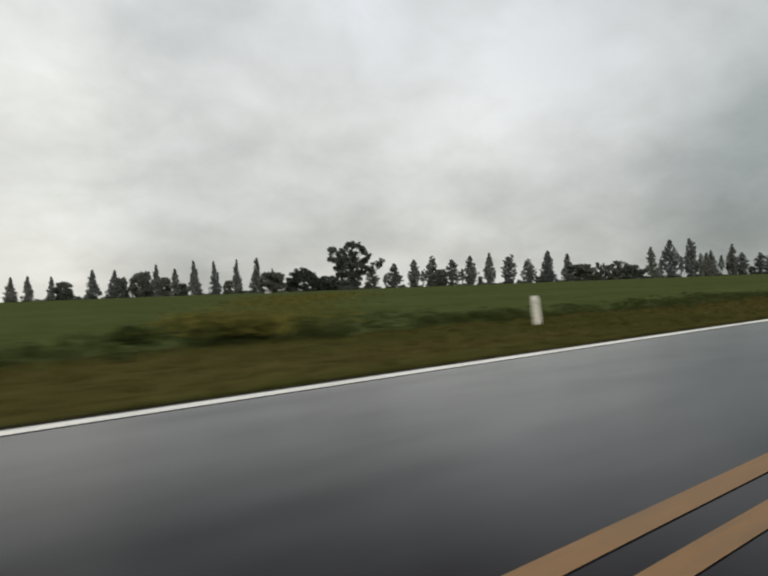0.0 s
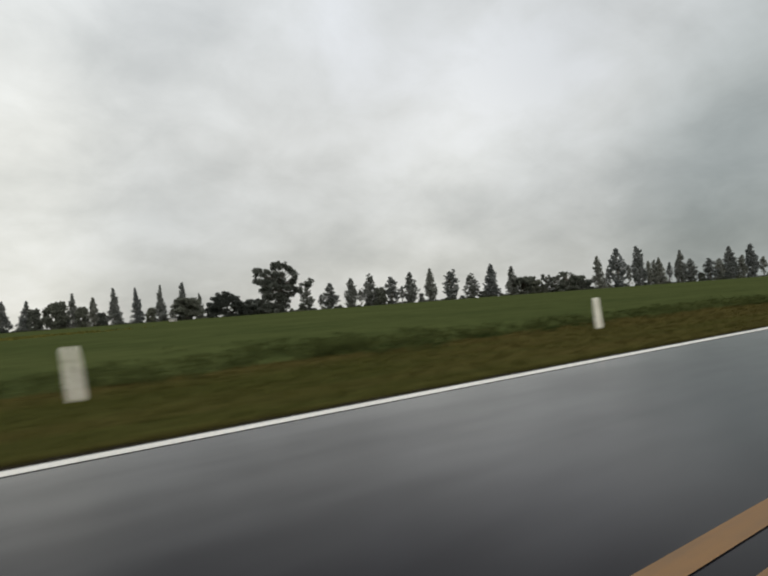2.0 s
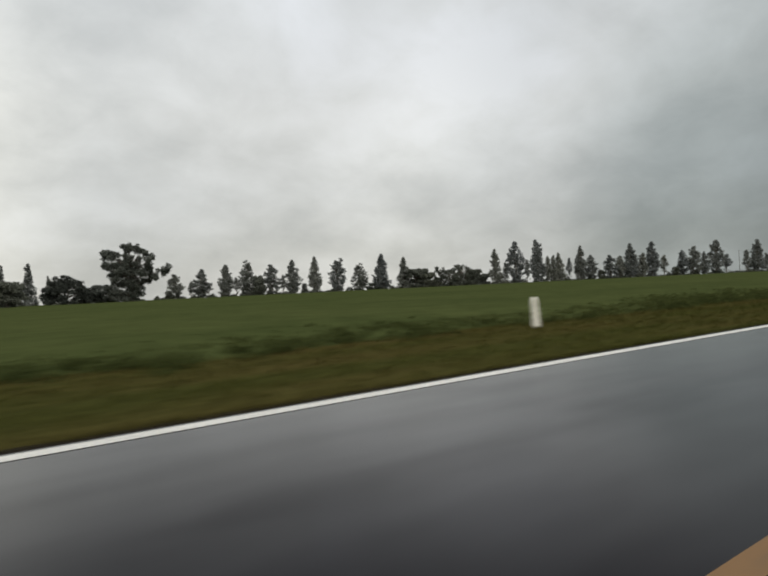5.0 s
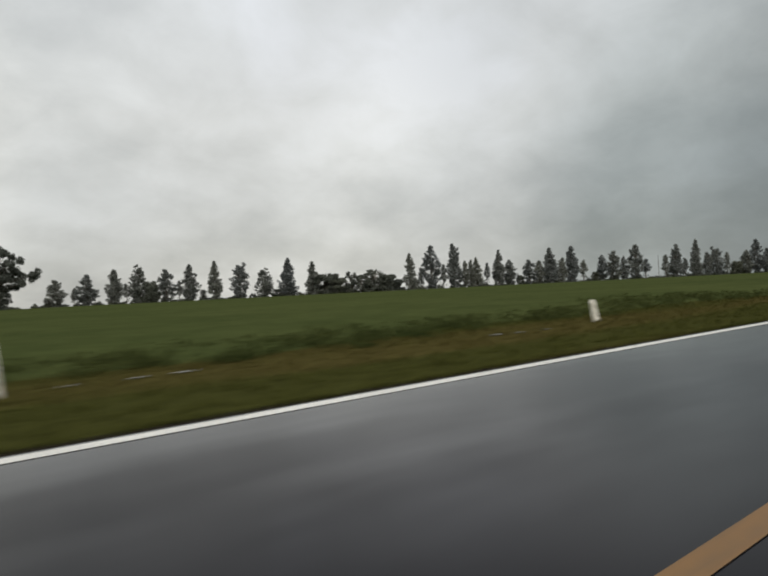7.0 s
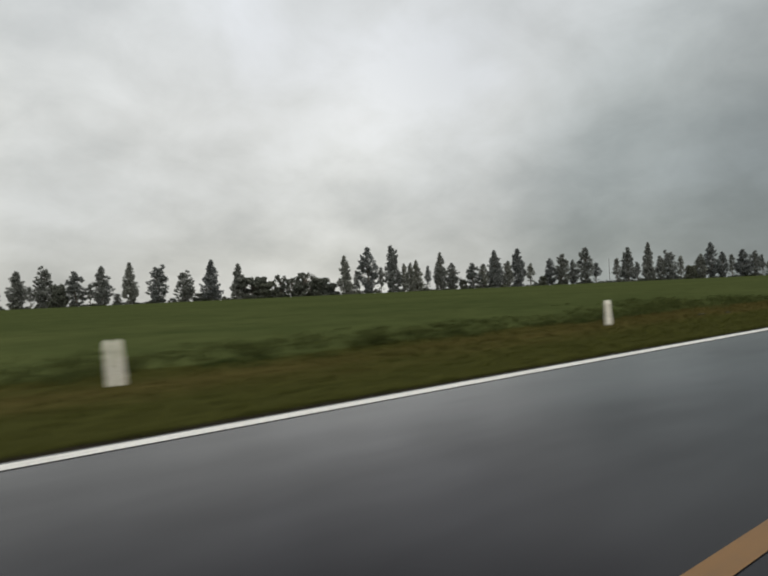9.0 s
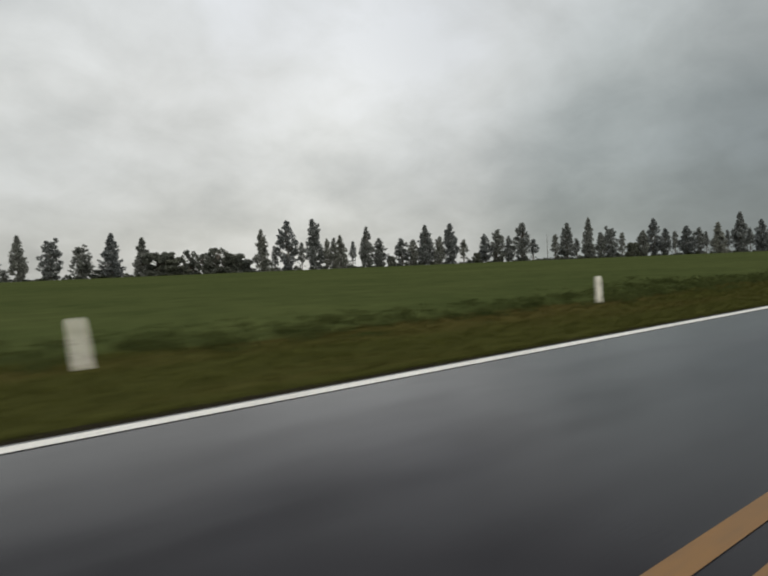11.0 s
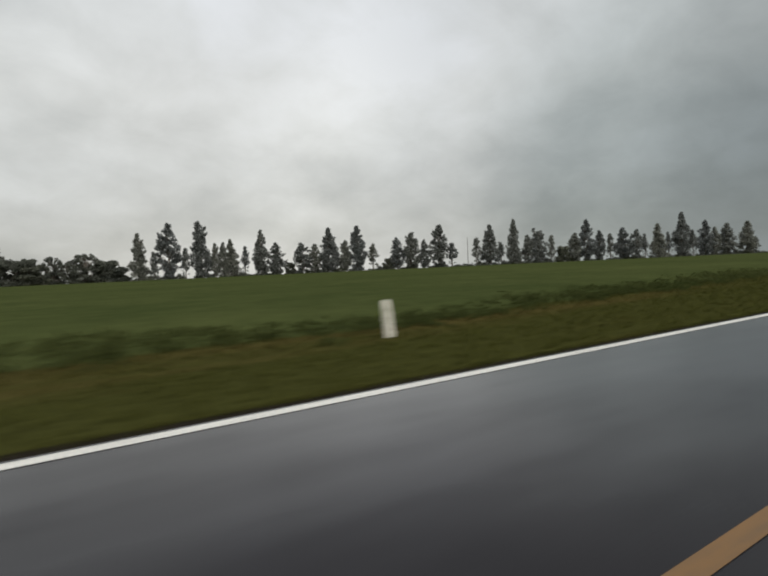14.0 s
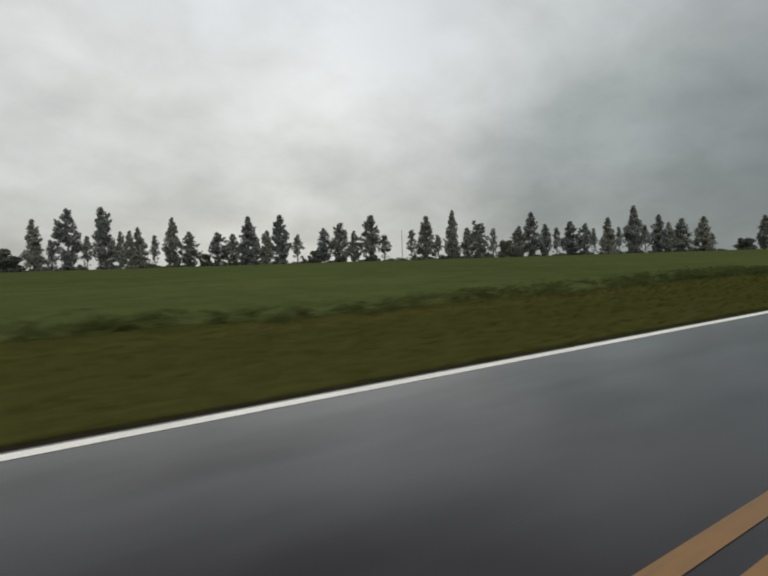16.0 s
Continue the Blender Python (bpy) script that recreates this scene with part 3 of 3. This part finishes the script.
def low_bush(seed, material=None):
    """An undergrowth bush 3 m high and 5 m wide."""
    rng = np.random.default_rng(seed)
    lumps = []
    for k in range(18):
        a, out = rng.uniform(0, 6.283), 2.0 * rng.uniform(0, 1) ** 0.6
        lumps.append((out * math.cos(a), out * math.sin(a), rng.uniform(0.3, 2.3) * (1 - out / 3.4), rng.uniform(0.5, 0.9)))
    return tree_of("bush", lumps, 60, 0.32, material or BROAD, 1.5, 0.12, lumps[::5], seed)


ROW_A = [
    (-399.6, 15.3, 6.6), (-389.1, 15.9, 6.0), (-375.3, 15.3, 5.5), (-351.0, 18.5, 7.9), (-337.9, 18.0, 7.4), (-312.3, 20.8, 6.8),
    (-300.3, 17.5, 7.4), (-288.0, 22.4, 7.5), (-275.2, 21.7, 6.2), (-261.5, 22.4, 6.3), (-248.5, 23.2, 7.4), (-238.2, 15.6, 4.6), (-172.5, 13.8, 7.0), (-164.1, 9.0, 4.5),
    (-158.1, 16.2, 7.7), (-144.8, 18.3, 6.4), (-138.7, 10.1, 3.9), (-132.5, 20.5, 9.0), (-118.6, 17.4, 8.4), (-112.0, 10.7, 3.9),
    (-106.5, 19.6, 7.1), (-99.5, 5.1, 5.8), (-93.6, 21.1, 5.8), (-80.2, 19.7, 9.7), (-67.0, 16.3, 9.1), (-53.9, 21.1, 7.8),
    (-40.2, 18.7, 11.0), (16.5, 21.3, 6.4), (23.0, 12.4, 4.8), (29.3, 25.5, 7.7), (36.6, 13.5, 4.5), (43.5, 25.9, 6.9),
]
ROW_B = [
    (49.8, 15.5, 3.7), (53.3, 15.8, 3.7), (57.0, 17.2, 6.2), (62.9, 13.3, 4.6), (70.4, 21.2, 5.9), (77.4, 14.9, 6.3),
    (89.4, 14.4, 6.8), (95.3, 13.6, 5.1), (102.3, 21.3, 6.9), (109.6, 14.7, 4.8), (115.9, 21.7, 6.1), (123.2, 12.4, 6.5),
    (135.4, 15.3, 5.7), (142.3, 17.6, 6.6), (148.9, 13.9, 4.4), (156.3, 20.9, 7.1), (162.8, 11.2, 6.3), (175.7, 13.5, 5.9),
    (182.6, 20.2, 7.2), (188.4, 10.8, 5.0), (194.8, 22.5, 5.5), (202.4, 14.2, 4.6), (208.0, 17.6, 6.4), (214.6, 13.4, 5.1),
    (227.0, 14.3, 6.0), (233.2, 21.0, 6.5), (240.0, 15.1, 4.7), (245.7, 12.9, 4.7), (252.7, 16.1, 7.0), (259.5, 14.9, 5.6),
]
ROW_C = [
    (264.3, 12.2, 4.2), (271.2, 17.6, 7.1), (276.8, 12.5, 4.2), (284.0, 23.1, 7.1), (289.8, 13.1, 4.7), (296.4, 18.4, 6.2),
    (301.4, 14.5, 4.3), (308.0, 16.4, 8.6), (318.8, 17.0, 6.7), (323.3, 8.1, 4.3), (349.5, 16.8, 6.2),
]
BROAD_ROW = [
    (-368.2, 11.3, 10.9), (-333.4, 12.8, 7.4), (-321.2, 16.4, 13.6), (-306.7, 11.8, 8.1), (-295.7, 7.6, 6.2), (-267.0, 8.4, 6.3),
    (-126.7, 11.3, 9.0), (-58.9, 3.6, 9.7),
    (-32.8, 11.2, 17.4), (-18.5, 11.6, 9.5), (-5.4, 12.4, 14.5), (-26.0, 8.4, 14.0), (-12.0, 9.8, 12.0), (2.8, 9.2, 12.0), (7.5, 6.4, 10.0), (83.6, 4.9, 4.7), (130.9, 5.0, 5.3),
    (220.8, 7.5, 6.9), (340.0, 5.6, 8.6),
]


def plant(kinds, places, unit_h, unit_w, label, category, group, rng):
    """Sets one of the kinds at each place, the first of each kind being the original itself."""
    fresh = list(kinds)
    for k, (u, h, w) in enumerate(places):
        x, y = row_place(u)
        y_turn = Matrix.Rotation(rng.uniform(0, 6.283), 4, "Z")
        m = Matrix.Translation((x, y, FAR_LAND)) @ y_turn @ Matrix.Diagonal((w / unit_w, w / unit_w, (h - FAR_LAND) / unit_h, 1))
        pick = kinds[k % len(kinds)]
        if pick in fresh:
            fresh.remove(pick)
            pick.matrix_basis = m
            tagged(pick, label, category, group)
        else:
            keep = pick.scale.copy()
            pick.scale = (1, 1, 1)
            copy_thing(pick, m)
            pick.scale = keep


ROWS_ALL = ROW_A + ROW_B + ROW_C
tall_rows = [(u, h, min(w, 7.6)) for u, h, w in ROWS_ALL if h >= 13.6]
PLUMP, SLIM, CONE = (70.4, 102.3, 194.8, 284.0, 318.8, -53.9, -93.6), (115.9, 296.4, -106.5, -144.8), (16.5, 57.0, 182.6, 308.0, 271.2, -40.2)
FORKED = (-80.2, -67.0, 208.0, -132.5)
tall = [p for p in tall_rows if p[0] > -200]
set_apart = PLUMP + SLIM + CONE + FORKED
TALL = ("tall pointed dark grey-green tree in a field windbreak row", "tree", "windbreak row", RNG)
plant([row_tree(20, 0.02, 0.36, 0.62, 0.80, 0.15), row_tree(21, 0.02, 0.30, 0.70, 0.72, 0.3), row_tree(22, 0.03, 0.40, 0.55, 0.85, 0.25)], [p for p in tall if p[0] in PLUMP], 10.0, 2.9, *TALL)
plant([row_tree(23, 0.03, 0.42, 0.60, 0.62, 0.45), row_tree(24, 0.04, 0.36, 0.5, 0.7, 0.6)], [p for p in tall if p[0] in SLIM], 10.0, 2.9, *TALL)
plant([row_tree(25, 0.0, 0.10, 0.9, 0.80, 0.5), row_tree(26, 0.02, 0.16, 0.85, 0.72, 0.7)], [p for p in tall if p[0] in CONE], 10.0, 2.9, *TALL)
plant([row_tree(27, 0.04, 0.38, 0.5, 0.6, 0.9, 2.2), row_tree(28, 0.05, 0.44, 0.5, 0.55, 0.9, 1.6)], [p for p in tall if p[0] in FORKED], 10.0, 3.1, "ragged grey-green tree with a forked top in the row", "tree", "windbreak row", RNG)
plant([row_tree(30 + k, 0.04 + 0.02 * (k % 3), 0.32 + 0.05 * (k % 4), 0.5, 0.58 + 0.07 * (k % 3), 0.75 + 0.08 * (k % 4)) for k in range(6)], [p for p in tall if p[0] not in set_apart], 10.0, 2.9, *TALL)
plant([row_tree(110 + k, 0.02, 0.14, 0.85, 0.95, 0.45) for k in range(4)], [p for p in tall_rows if p[0] <= -200], 10.0, 3.1, "slim cone-shaped grey-green tree, leafy to the ground, in the row", "tree", "windbreak row", RNG)
plant([young_tree(40 + k) for k in range(7)], [p for p in ROWS_ALL if p[1] < 13.6], 10.0, 3.7, "shorter open-crowned grey-green tree in a field windbreak row", "tree", "younger trees of the windbreak", RNG)
FLAT_TOPPED, THIN = [p for p in BROAD_ROW if -35 < p[0] < -30], [p for p in BROAD_ROW if -20 < p[0] < 0]
BROAD_ROW = [p for p in BROAD_ROW if p not in FLAT_TOPPED + THIN]
plant([umbrella(71)], FLAT_TOPPED, 9.8, 13.0, "flat-topped dark green tree with a wide shallow crown", "tree", "", RNG)
plant([twiggy(73), twiggy(74)], THIN, 10.0, 9.4, "rounded thin-leaved grey-green tree with bare twigs", "tree", "thin-leaved trees of the windbreak", RNG)
broad_kinds = [spreading(60 + k) for k in range(4)]
plant(broad_kinds, BROAD_ROW, 9.9, 8.6, "dense rounded dark green tree in the windbreak row", "tree", "broad trees of the windbreak", RNG)

gum = open_gum(5)
dome = dome_tree(64)
dome.matrix_basis = Matrix.Translation((166.5, 307.5, FAR_LAND)) @ Matrix.Diagonal((1.8, 1.8, 1.52, 1))
tagged(dome, "very dark dense tree with a closed rounded dome crown", "tree")
thicket = spreading(66)
thicket.matrix_basis = Matrix.Translation((138.9, 291.1, FAR_LAND)) @ Matrix.Diagonal((1.75, 1.75, 1.2, 1))
understory = spreading(68)
understory.matrix_basis = Matrix.Translation((181, 304, FAR_LAND)) @ Matrix.Diagonal((1.4, 1.4, 0.95, 1))
tagged(understory, "low dark tree filling in beside the tall tree's foot", "tree")
tagged(thicket, "low wide dark green tree standing out before the row", "tree")
gx, gy = row_place(-183.0, -39.7)
gum.matrix_basis = Matrix.Translation((gx, gy, FAR_LAND)) @ Matrix.Diagonal((1.0, 1.0, 1.04, 1))
tagged(gum, "tall wide dark tree with open limbs standing before the row", "tree")

bushes = [low_bush(90 + k) for k in range(4)]
low_places = [(u + RNG.uniform(-3, 3), RNG.uniform(0.5, 2.6), RNG.uniform(5, 10)) for u in range(-400, 335, 5)]
plant(bushes, low_places, 3.0, 5.0, "low dark undergrowth bush at the foot of the row", "bush", "undergrowth of the windbreak", RNG)

# ---------------------------------------------------------------- marker posts


def marker_post():
    """A squat whitewashed concrete post with a chamfered head and a small reflector."""
    root = new("marker_post")
    bm = bmesh.new()
    w, d, h = 0.066, 0.060, 0.73
    rings = []
    for z, k in ((-0.3, 1.02), (0.0, 1.0), (0.30, 0.93), (0.50, 0.87), (0.60, 0.82), (0.655, 0.75), (0.695, 0.62), (0.72, 0.40), (h, 0.14)):
        rings.append([bm.verts.new((k * w * x, k * d * y, z)) for x, y in ((-1, -0.7), (-0.7, -1), (0.7, -1), (1, -0.7), (1, 0.7), (0.7, 1), (-0.7, 1), (-1, 0.7))])
    for a, b in zip(rings, rings[1:]):
        for k in range(8):
            bm.faces.new((a[k], a[(k + 1) % 8], b[(k + 1) % 8], b[k])).smooth = True
    bm.faces.new(rings[-1])
    part("shaft", bm, POST, root)
    bm = bmesh.new()
    bmesh.ops.create_cone(bm, cap_ends=True, segments=16, radius1=0.017, radius2=0.015, depth=0.014)
    bmesh.ops.rotate(bm, verts=bm.verts, matrix=Matrix.Rotation(radians(90), 3, "X"))
    bmesh.ops.translate(bm, verts=bm.verts, vec=(-0.040, -d * 0.86 - 0.004, 0.54))
    part("reflector", bm, REFLECTOR, root, "small dark round reflector")
    return root


# along the road, across it, height and how far the head leans back along the road
POSTS = [
    (-1.5, 9.27, 0.73, -0.06), (10.92, 9.16, 0.69, -0.06), (23.75, 9.29, 0.84, -0.11), (36.69, 9.58, 0.80, -0.07), (48.40, 9.42, 0.81, -0.03),
    (61.08, 9.46, 0.81, -0.03), (73.54, 9.32, 0.77, -0.04), (85.86, 9.53, 0.65, -0.10), (98.4, 9.35, 0.73, -0.06), (111.0, 9.2, 0.73, -0.06),
    (123.53, 8.94, 0.74, -0.05), (136.68, 9.30, 0.60, -0.16), (148.38, 8.98, 0.67, -0.06), (160.70, 9.21, 0.66, -0.04), (172.53, 9.11, 0.67, -0.05),
    (184.20, 8.85, 0.67, -0.06), (196.8, 9.1, 0.72, -0.06), (209.3, 9.3, 0.74, -0.06), (221.85, 9.51, 0.76, -0.06), (233.58, 9.35, 0.73, -0.11),
    (245.68, 9.35, 0.76, -0.06), (257.55, 9.26, 0.75, -0.09),
]
post = marker_post()
post_rng = np.random.default_rng(3)
for k, (s, across, tall, back) in enumerate(POSTS):
    x, y, a = road_at(s, across)
    m = pose(float(x), float(y), float(verge_height(across)), post_rng.uniform(-2, 2), math.degrees(math.atan2(back, tall)), math.degrees(float(a))) @ Matrix.Diagonal((1, 1, tall / 0.73, 1))
    one = post if k == 0 else copy_thing(post, m)
    one.matrix_basis = m
    tagged(one, "squat whitewashed concrete marker post in the verge grass", "marker post", "marker posts along the curve")

# ---------------------------------------------------------------- far small things
bm = bmesh.new()
tube(bm, (0, 0, -0.5), (0, 0, 14.4), 0.17, 0.10, 10)
mast = part("pole", bm, MAST)
mx, my = row_place(171.1)
mast.location = (mx, my, FAR_LAND)
tagged(mast, "slim bare grey wooden pole rising among the trees", "pole")



def field_shed():
    """A small pale plastered pump house with a low sheet roof and a plank door."""
    root = new("shed")
    bm = bmesh.new()
    bmesh.ops.create_cube(bm, size=1.0, matrix=Matrix.Translation((0, 0, 0.75)) @ Matrix.Diagonal((3.6, 2.6, 2.3, 1)))
    bmesh.ops.bevel(bm, geom=bm.edges[:], offset=0.03, segments=1, affect="EDGES")
    part("wall", bm, PALE, root)
    bm = bmesh.new()
    bmesh.ops.create_cube(bm, size=1.0, matrix=Matrix.Translation((0, 0, 1.98)) @ Matrix.Rotation(radians(5), 4, "X") @ Matrix.Diagonal((4.0, 3.1, 0.09, 1)))
    part("roof", bm, ROOF, root, "grey sheet roof")
    bm = bmesh.new()
    bmesh.ops.create_cube(bm, size=1.0, matrix=Matrix.Translation((0.7, -1.32, 0.68)) @ Matrix.Diagonal((0.85, 0.05, 1.7, 1)))
    part("door", bm, MAST, root, "weathered grey plank door")
    return root


shed = field_shed()
shed.matrix_basis = pose(121, 259, FAR_LAND, 0, 0, 25) @ Matrix.Diagonal((0.75, 0.75, 0.8, 1))
tagged(shed, "small pale plastered shed standing in the crop", "shed")


def puddle(s, across, long, wide, seed):
    """A thin irregular sheet of standing water in the wet foot of the verge."""
    rng = np.random.default_rng(seed)
    bm = bmesh.new()
    x, y, a = road_at(s, across)
    rim = []
    for k in range(22):
        b = 6.2832 * k / 22
        r = 1 + 0.25 * math.sin(2 * b + seed) + 0.18 * math.sin(5 * b + 2 * seed) + rng.uniform(-0.1, 0.1)
        rim.append(bm.verts.new((long / 2 * r * math.cos(b), wide / 2 * r * math.sin(b), 0.0)))
    under = [bm.verts.new((v.co.x * 0.9, v.co.y * 0.9, -0.03)) for v in rim]
    bm.faces.new(rim)
    for k in range(22):
        bm.faces.new((rim[k], under[k], under[(k + 1) % 22], rim[(k + 1) % 22]))
    ob = part("puddle", bm, WATER)
    ob.matrix_basis = pose(float(x), float(y), float(verge_height(across)) + 0.028, 0, 0, math.degrees(float(a)))
    return tagged(ob, "shallow rain puddle among the verge grass, reflecting cloud", "puddle", "puddles on the verge")


for k, (s, across, long, wide) in enumerate([(124.4, 9.2, 0.3, 0.18), (125.3, 9.2, 0.3, 0.16), (126.0, 9.2, 0.45, 0.24), (132.5, 8.9, 0.35, 0.18), (133.1, 8.8, 0.3, 0.15), (134.0, 8.8, 0.3, 0.15), (152.9, 9.5, 0.4, 0.2), (153.5, 9.4, 0.32, 0.22), (154.5, 9.0, 0.35, 0.15), (155.2, 8.9, 0.3, 0.14), (155.8, 8.8, 0.3, 0.13), (177.0, 8.9, 0.35, 0.18), (178.0, 8.6, 0.35, 0.15)]):
    puddle(s, across, 0.62 * long, 0.85 * wide, k)

shrub = low_bush(97, SHRUB)
x, y, a = road_at(2.9, 12.5)
shrub.matrix_basis = Matrix.Translation((float(x), float(y), -0.15)) @ Matrix.Diagonal((0.27, 0.27, 0.25, 1))
tagged(shrub, "low dark green shrub at the edge of the crop", "bush")

# ---------------------------------------------------------------- grass and crop leaves


def tufts(name, s0, s1, a_of, density, height, wide, lean, material, rng, z_of):
    """Many three-bladed tufts on a strip beside the road."""
    n = int((s1 - s0) * density)
    s = rng.uniform(s0, s1, n)
    A = a_of(s, rng.uniform(0, 1, n))
    X, Y, _ = road_at(s, A)
    base = np.stack([X, Y, z_of(A)], 1)
    vs, k = [], 4
    for _ in range(k):
        a = rng.uniform(0, 6.283, n)
        off = np.stack([np.cos(a), np.sin(a), 0 * a], 1)
        side = np.stack([-np.sin(a), np.cos(a), 0 * a], 1)
        h = height * rng.uniform(0.45, 1.3, n)
        root = base + off * 0.04
        tip = root + off * (lean * h)[:, None] + np.array([0, 0, 1]) * h[:, None]
        vs.append(np.stack([root - side * wide, root + side * wide, tip], 1))
    v = np.concatenate(vs).reshape(-1, 3)
    uv = np.tile(np.repeat(np.stack([s, A], 1), 3, 0), (k, 1))
    return new(name, mesh_of(name, v, np.arange(len(v)).reshape(-1, 3), material, uv))


g = tufts("grass", -25, 330, lambda s, r: 5.34 + 0.05 / (1 + np.exp(-(s - 195) / 14)) + 0.09 * np.abs(np.sin(s / 1.7) + 0.6 * np.sin(s / 0.61 + 1)) + (verge_end(s) - 5.0) * r, 190, 0.085, 0.018, 0.7, GRASS, RNG, lambda a: verge_height(a) - 0.01)
tagged(g, "short half-dry verge grass in green and straw patches", "grass", kind="stuff")


g = tufts("grass", -25, 330, lambda s, r: 5.27 + 0.07 * np.sin(s / 2.1) ** 2 + 0.26 * r ** 0.8, 70, 0.065, 0.013, 0.8, GRASS, RNG, lambda a: verge_height(a) - 0.01)
tagged(g, "ragged low grass creeping over the soil at the asphalt's edge", "grass", kind="stuff")


def crop_leaves(rng):
    """Leaf tops of the outermost rows; behind them the stand closes to one soft surface."""
    n = 20000
    s = rng.uniform(-25, 400, n)
    f = 1.3 * rng.uniform(0, 1, n)
    A = verge_end(s) + f + rng.normal(0, 0.30, n) - 0.2
    X, Y, _ = road_at(s, A)
    top = land(A) + 0.34 * (1 - np.exp(-np.maximum(f, 0) / 1.0))
    Z = top + rng.uniform(-0.03, 0.04, n)
    v, q = leaf_cards(np.stack([X, Y, Z], 1), 0.075, rng, 0.94)
    return mesh_of("crop_plants", v, q, CROP)


tagged(new("crop_plants", crop_leaves(RNG)), "leafy tops of the green field crop", "crop", kind="stuff")


def edge_clumps(name, n, each, rise, out, spread, leaf, zone, material, rng):
    """Ragged clumps where the crop meets the mown verge; zone keeps them to some stretches."""
    s = rng.uniform(-25, 340, n)
    s = s[np.sin(s / 6.1) + np.sin(s / 2.3 + 1) + rng.normal(0, 0.4, n) > zone]
    n = len(s)
    A = verge_end(s) + rng.normal(out, spread, n)
    tall = rise * rng.uniform(0.35, 1.0, n) * (0.70 + 0.30 * np.sin(s / 3.7) * np.sin(s / 11.3 + 1))
    X, Y, _ = road_at(s, A)
    c = np.repeat(np.stack([X, Y, land(A)], 1), each, 0)
    d = rng.normal(size=(n * each, 3)) * np.array([0.17, 0.17, 0.0])
    d[:, 2] = rng.uniform(0, 1, n * each) * np.repeat(tall, each) + 0.03
    v, q = leaf_cards(c + d, leaf, rng, 0.2)
    return new(name, mesh_of(name, v, q, material))


tagged(edge_clumps("crop_plants", 4600, 26, 0.46, 1.0, 0.9, 0.080, -9, CROP, RNG), "ragged leafy clumps at the crop's edge", "crop", kind="stuff")
tagged(edge_clumps("weeds", 1000, 24, 0.22, -0.25, 0.6, 0.06, 0.95, SHRUB, RNG), "dark green low weeds along the crop's edge", "weeds", kind="stuff")


def weed_strip(rng):
    """Yellowing tall weeds along an old track that runs from the verge out into the field."""
    n = 9000
    k = rng.uniform(0, 1, n) ** 1.5
    across = 11.5 + 78 * k
    s = 5.5 + 0.50 * (across - 12) + rng.normal(0, 1.2 + 3.5 * k, n)
    clump = rng.uniform(0, 1, n) < 0.22
    across = np.where(clump, rng.normal(13.2, 0.8, n), across)
    s = np.where(clump, rng.normal(4.9, 0.5, n), s)
    X, Y, _ = road_at(s, across)
    Z = land(across) + 0.30 + rng.uniform(-0.1, 0.22, n)
    v, q = leaf_cards(np.stack([X, Y, Z], 1), 0.07 + 0.16 * k, rng, 0.2)
    return mesh_of("weeds", v, q, WEED)


tagged(new("weeds", weed_strip(RNG)), "yellowing tall weeds along an old field track", "weeds", kind="stuff")
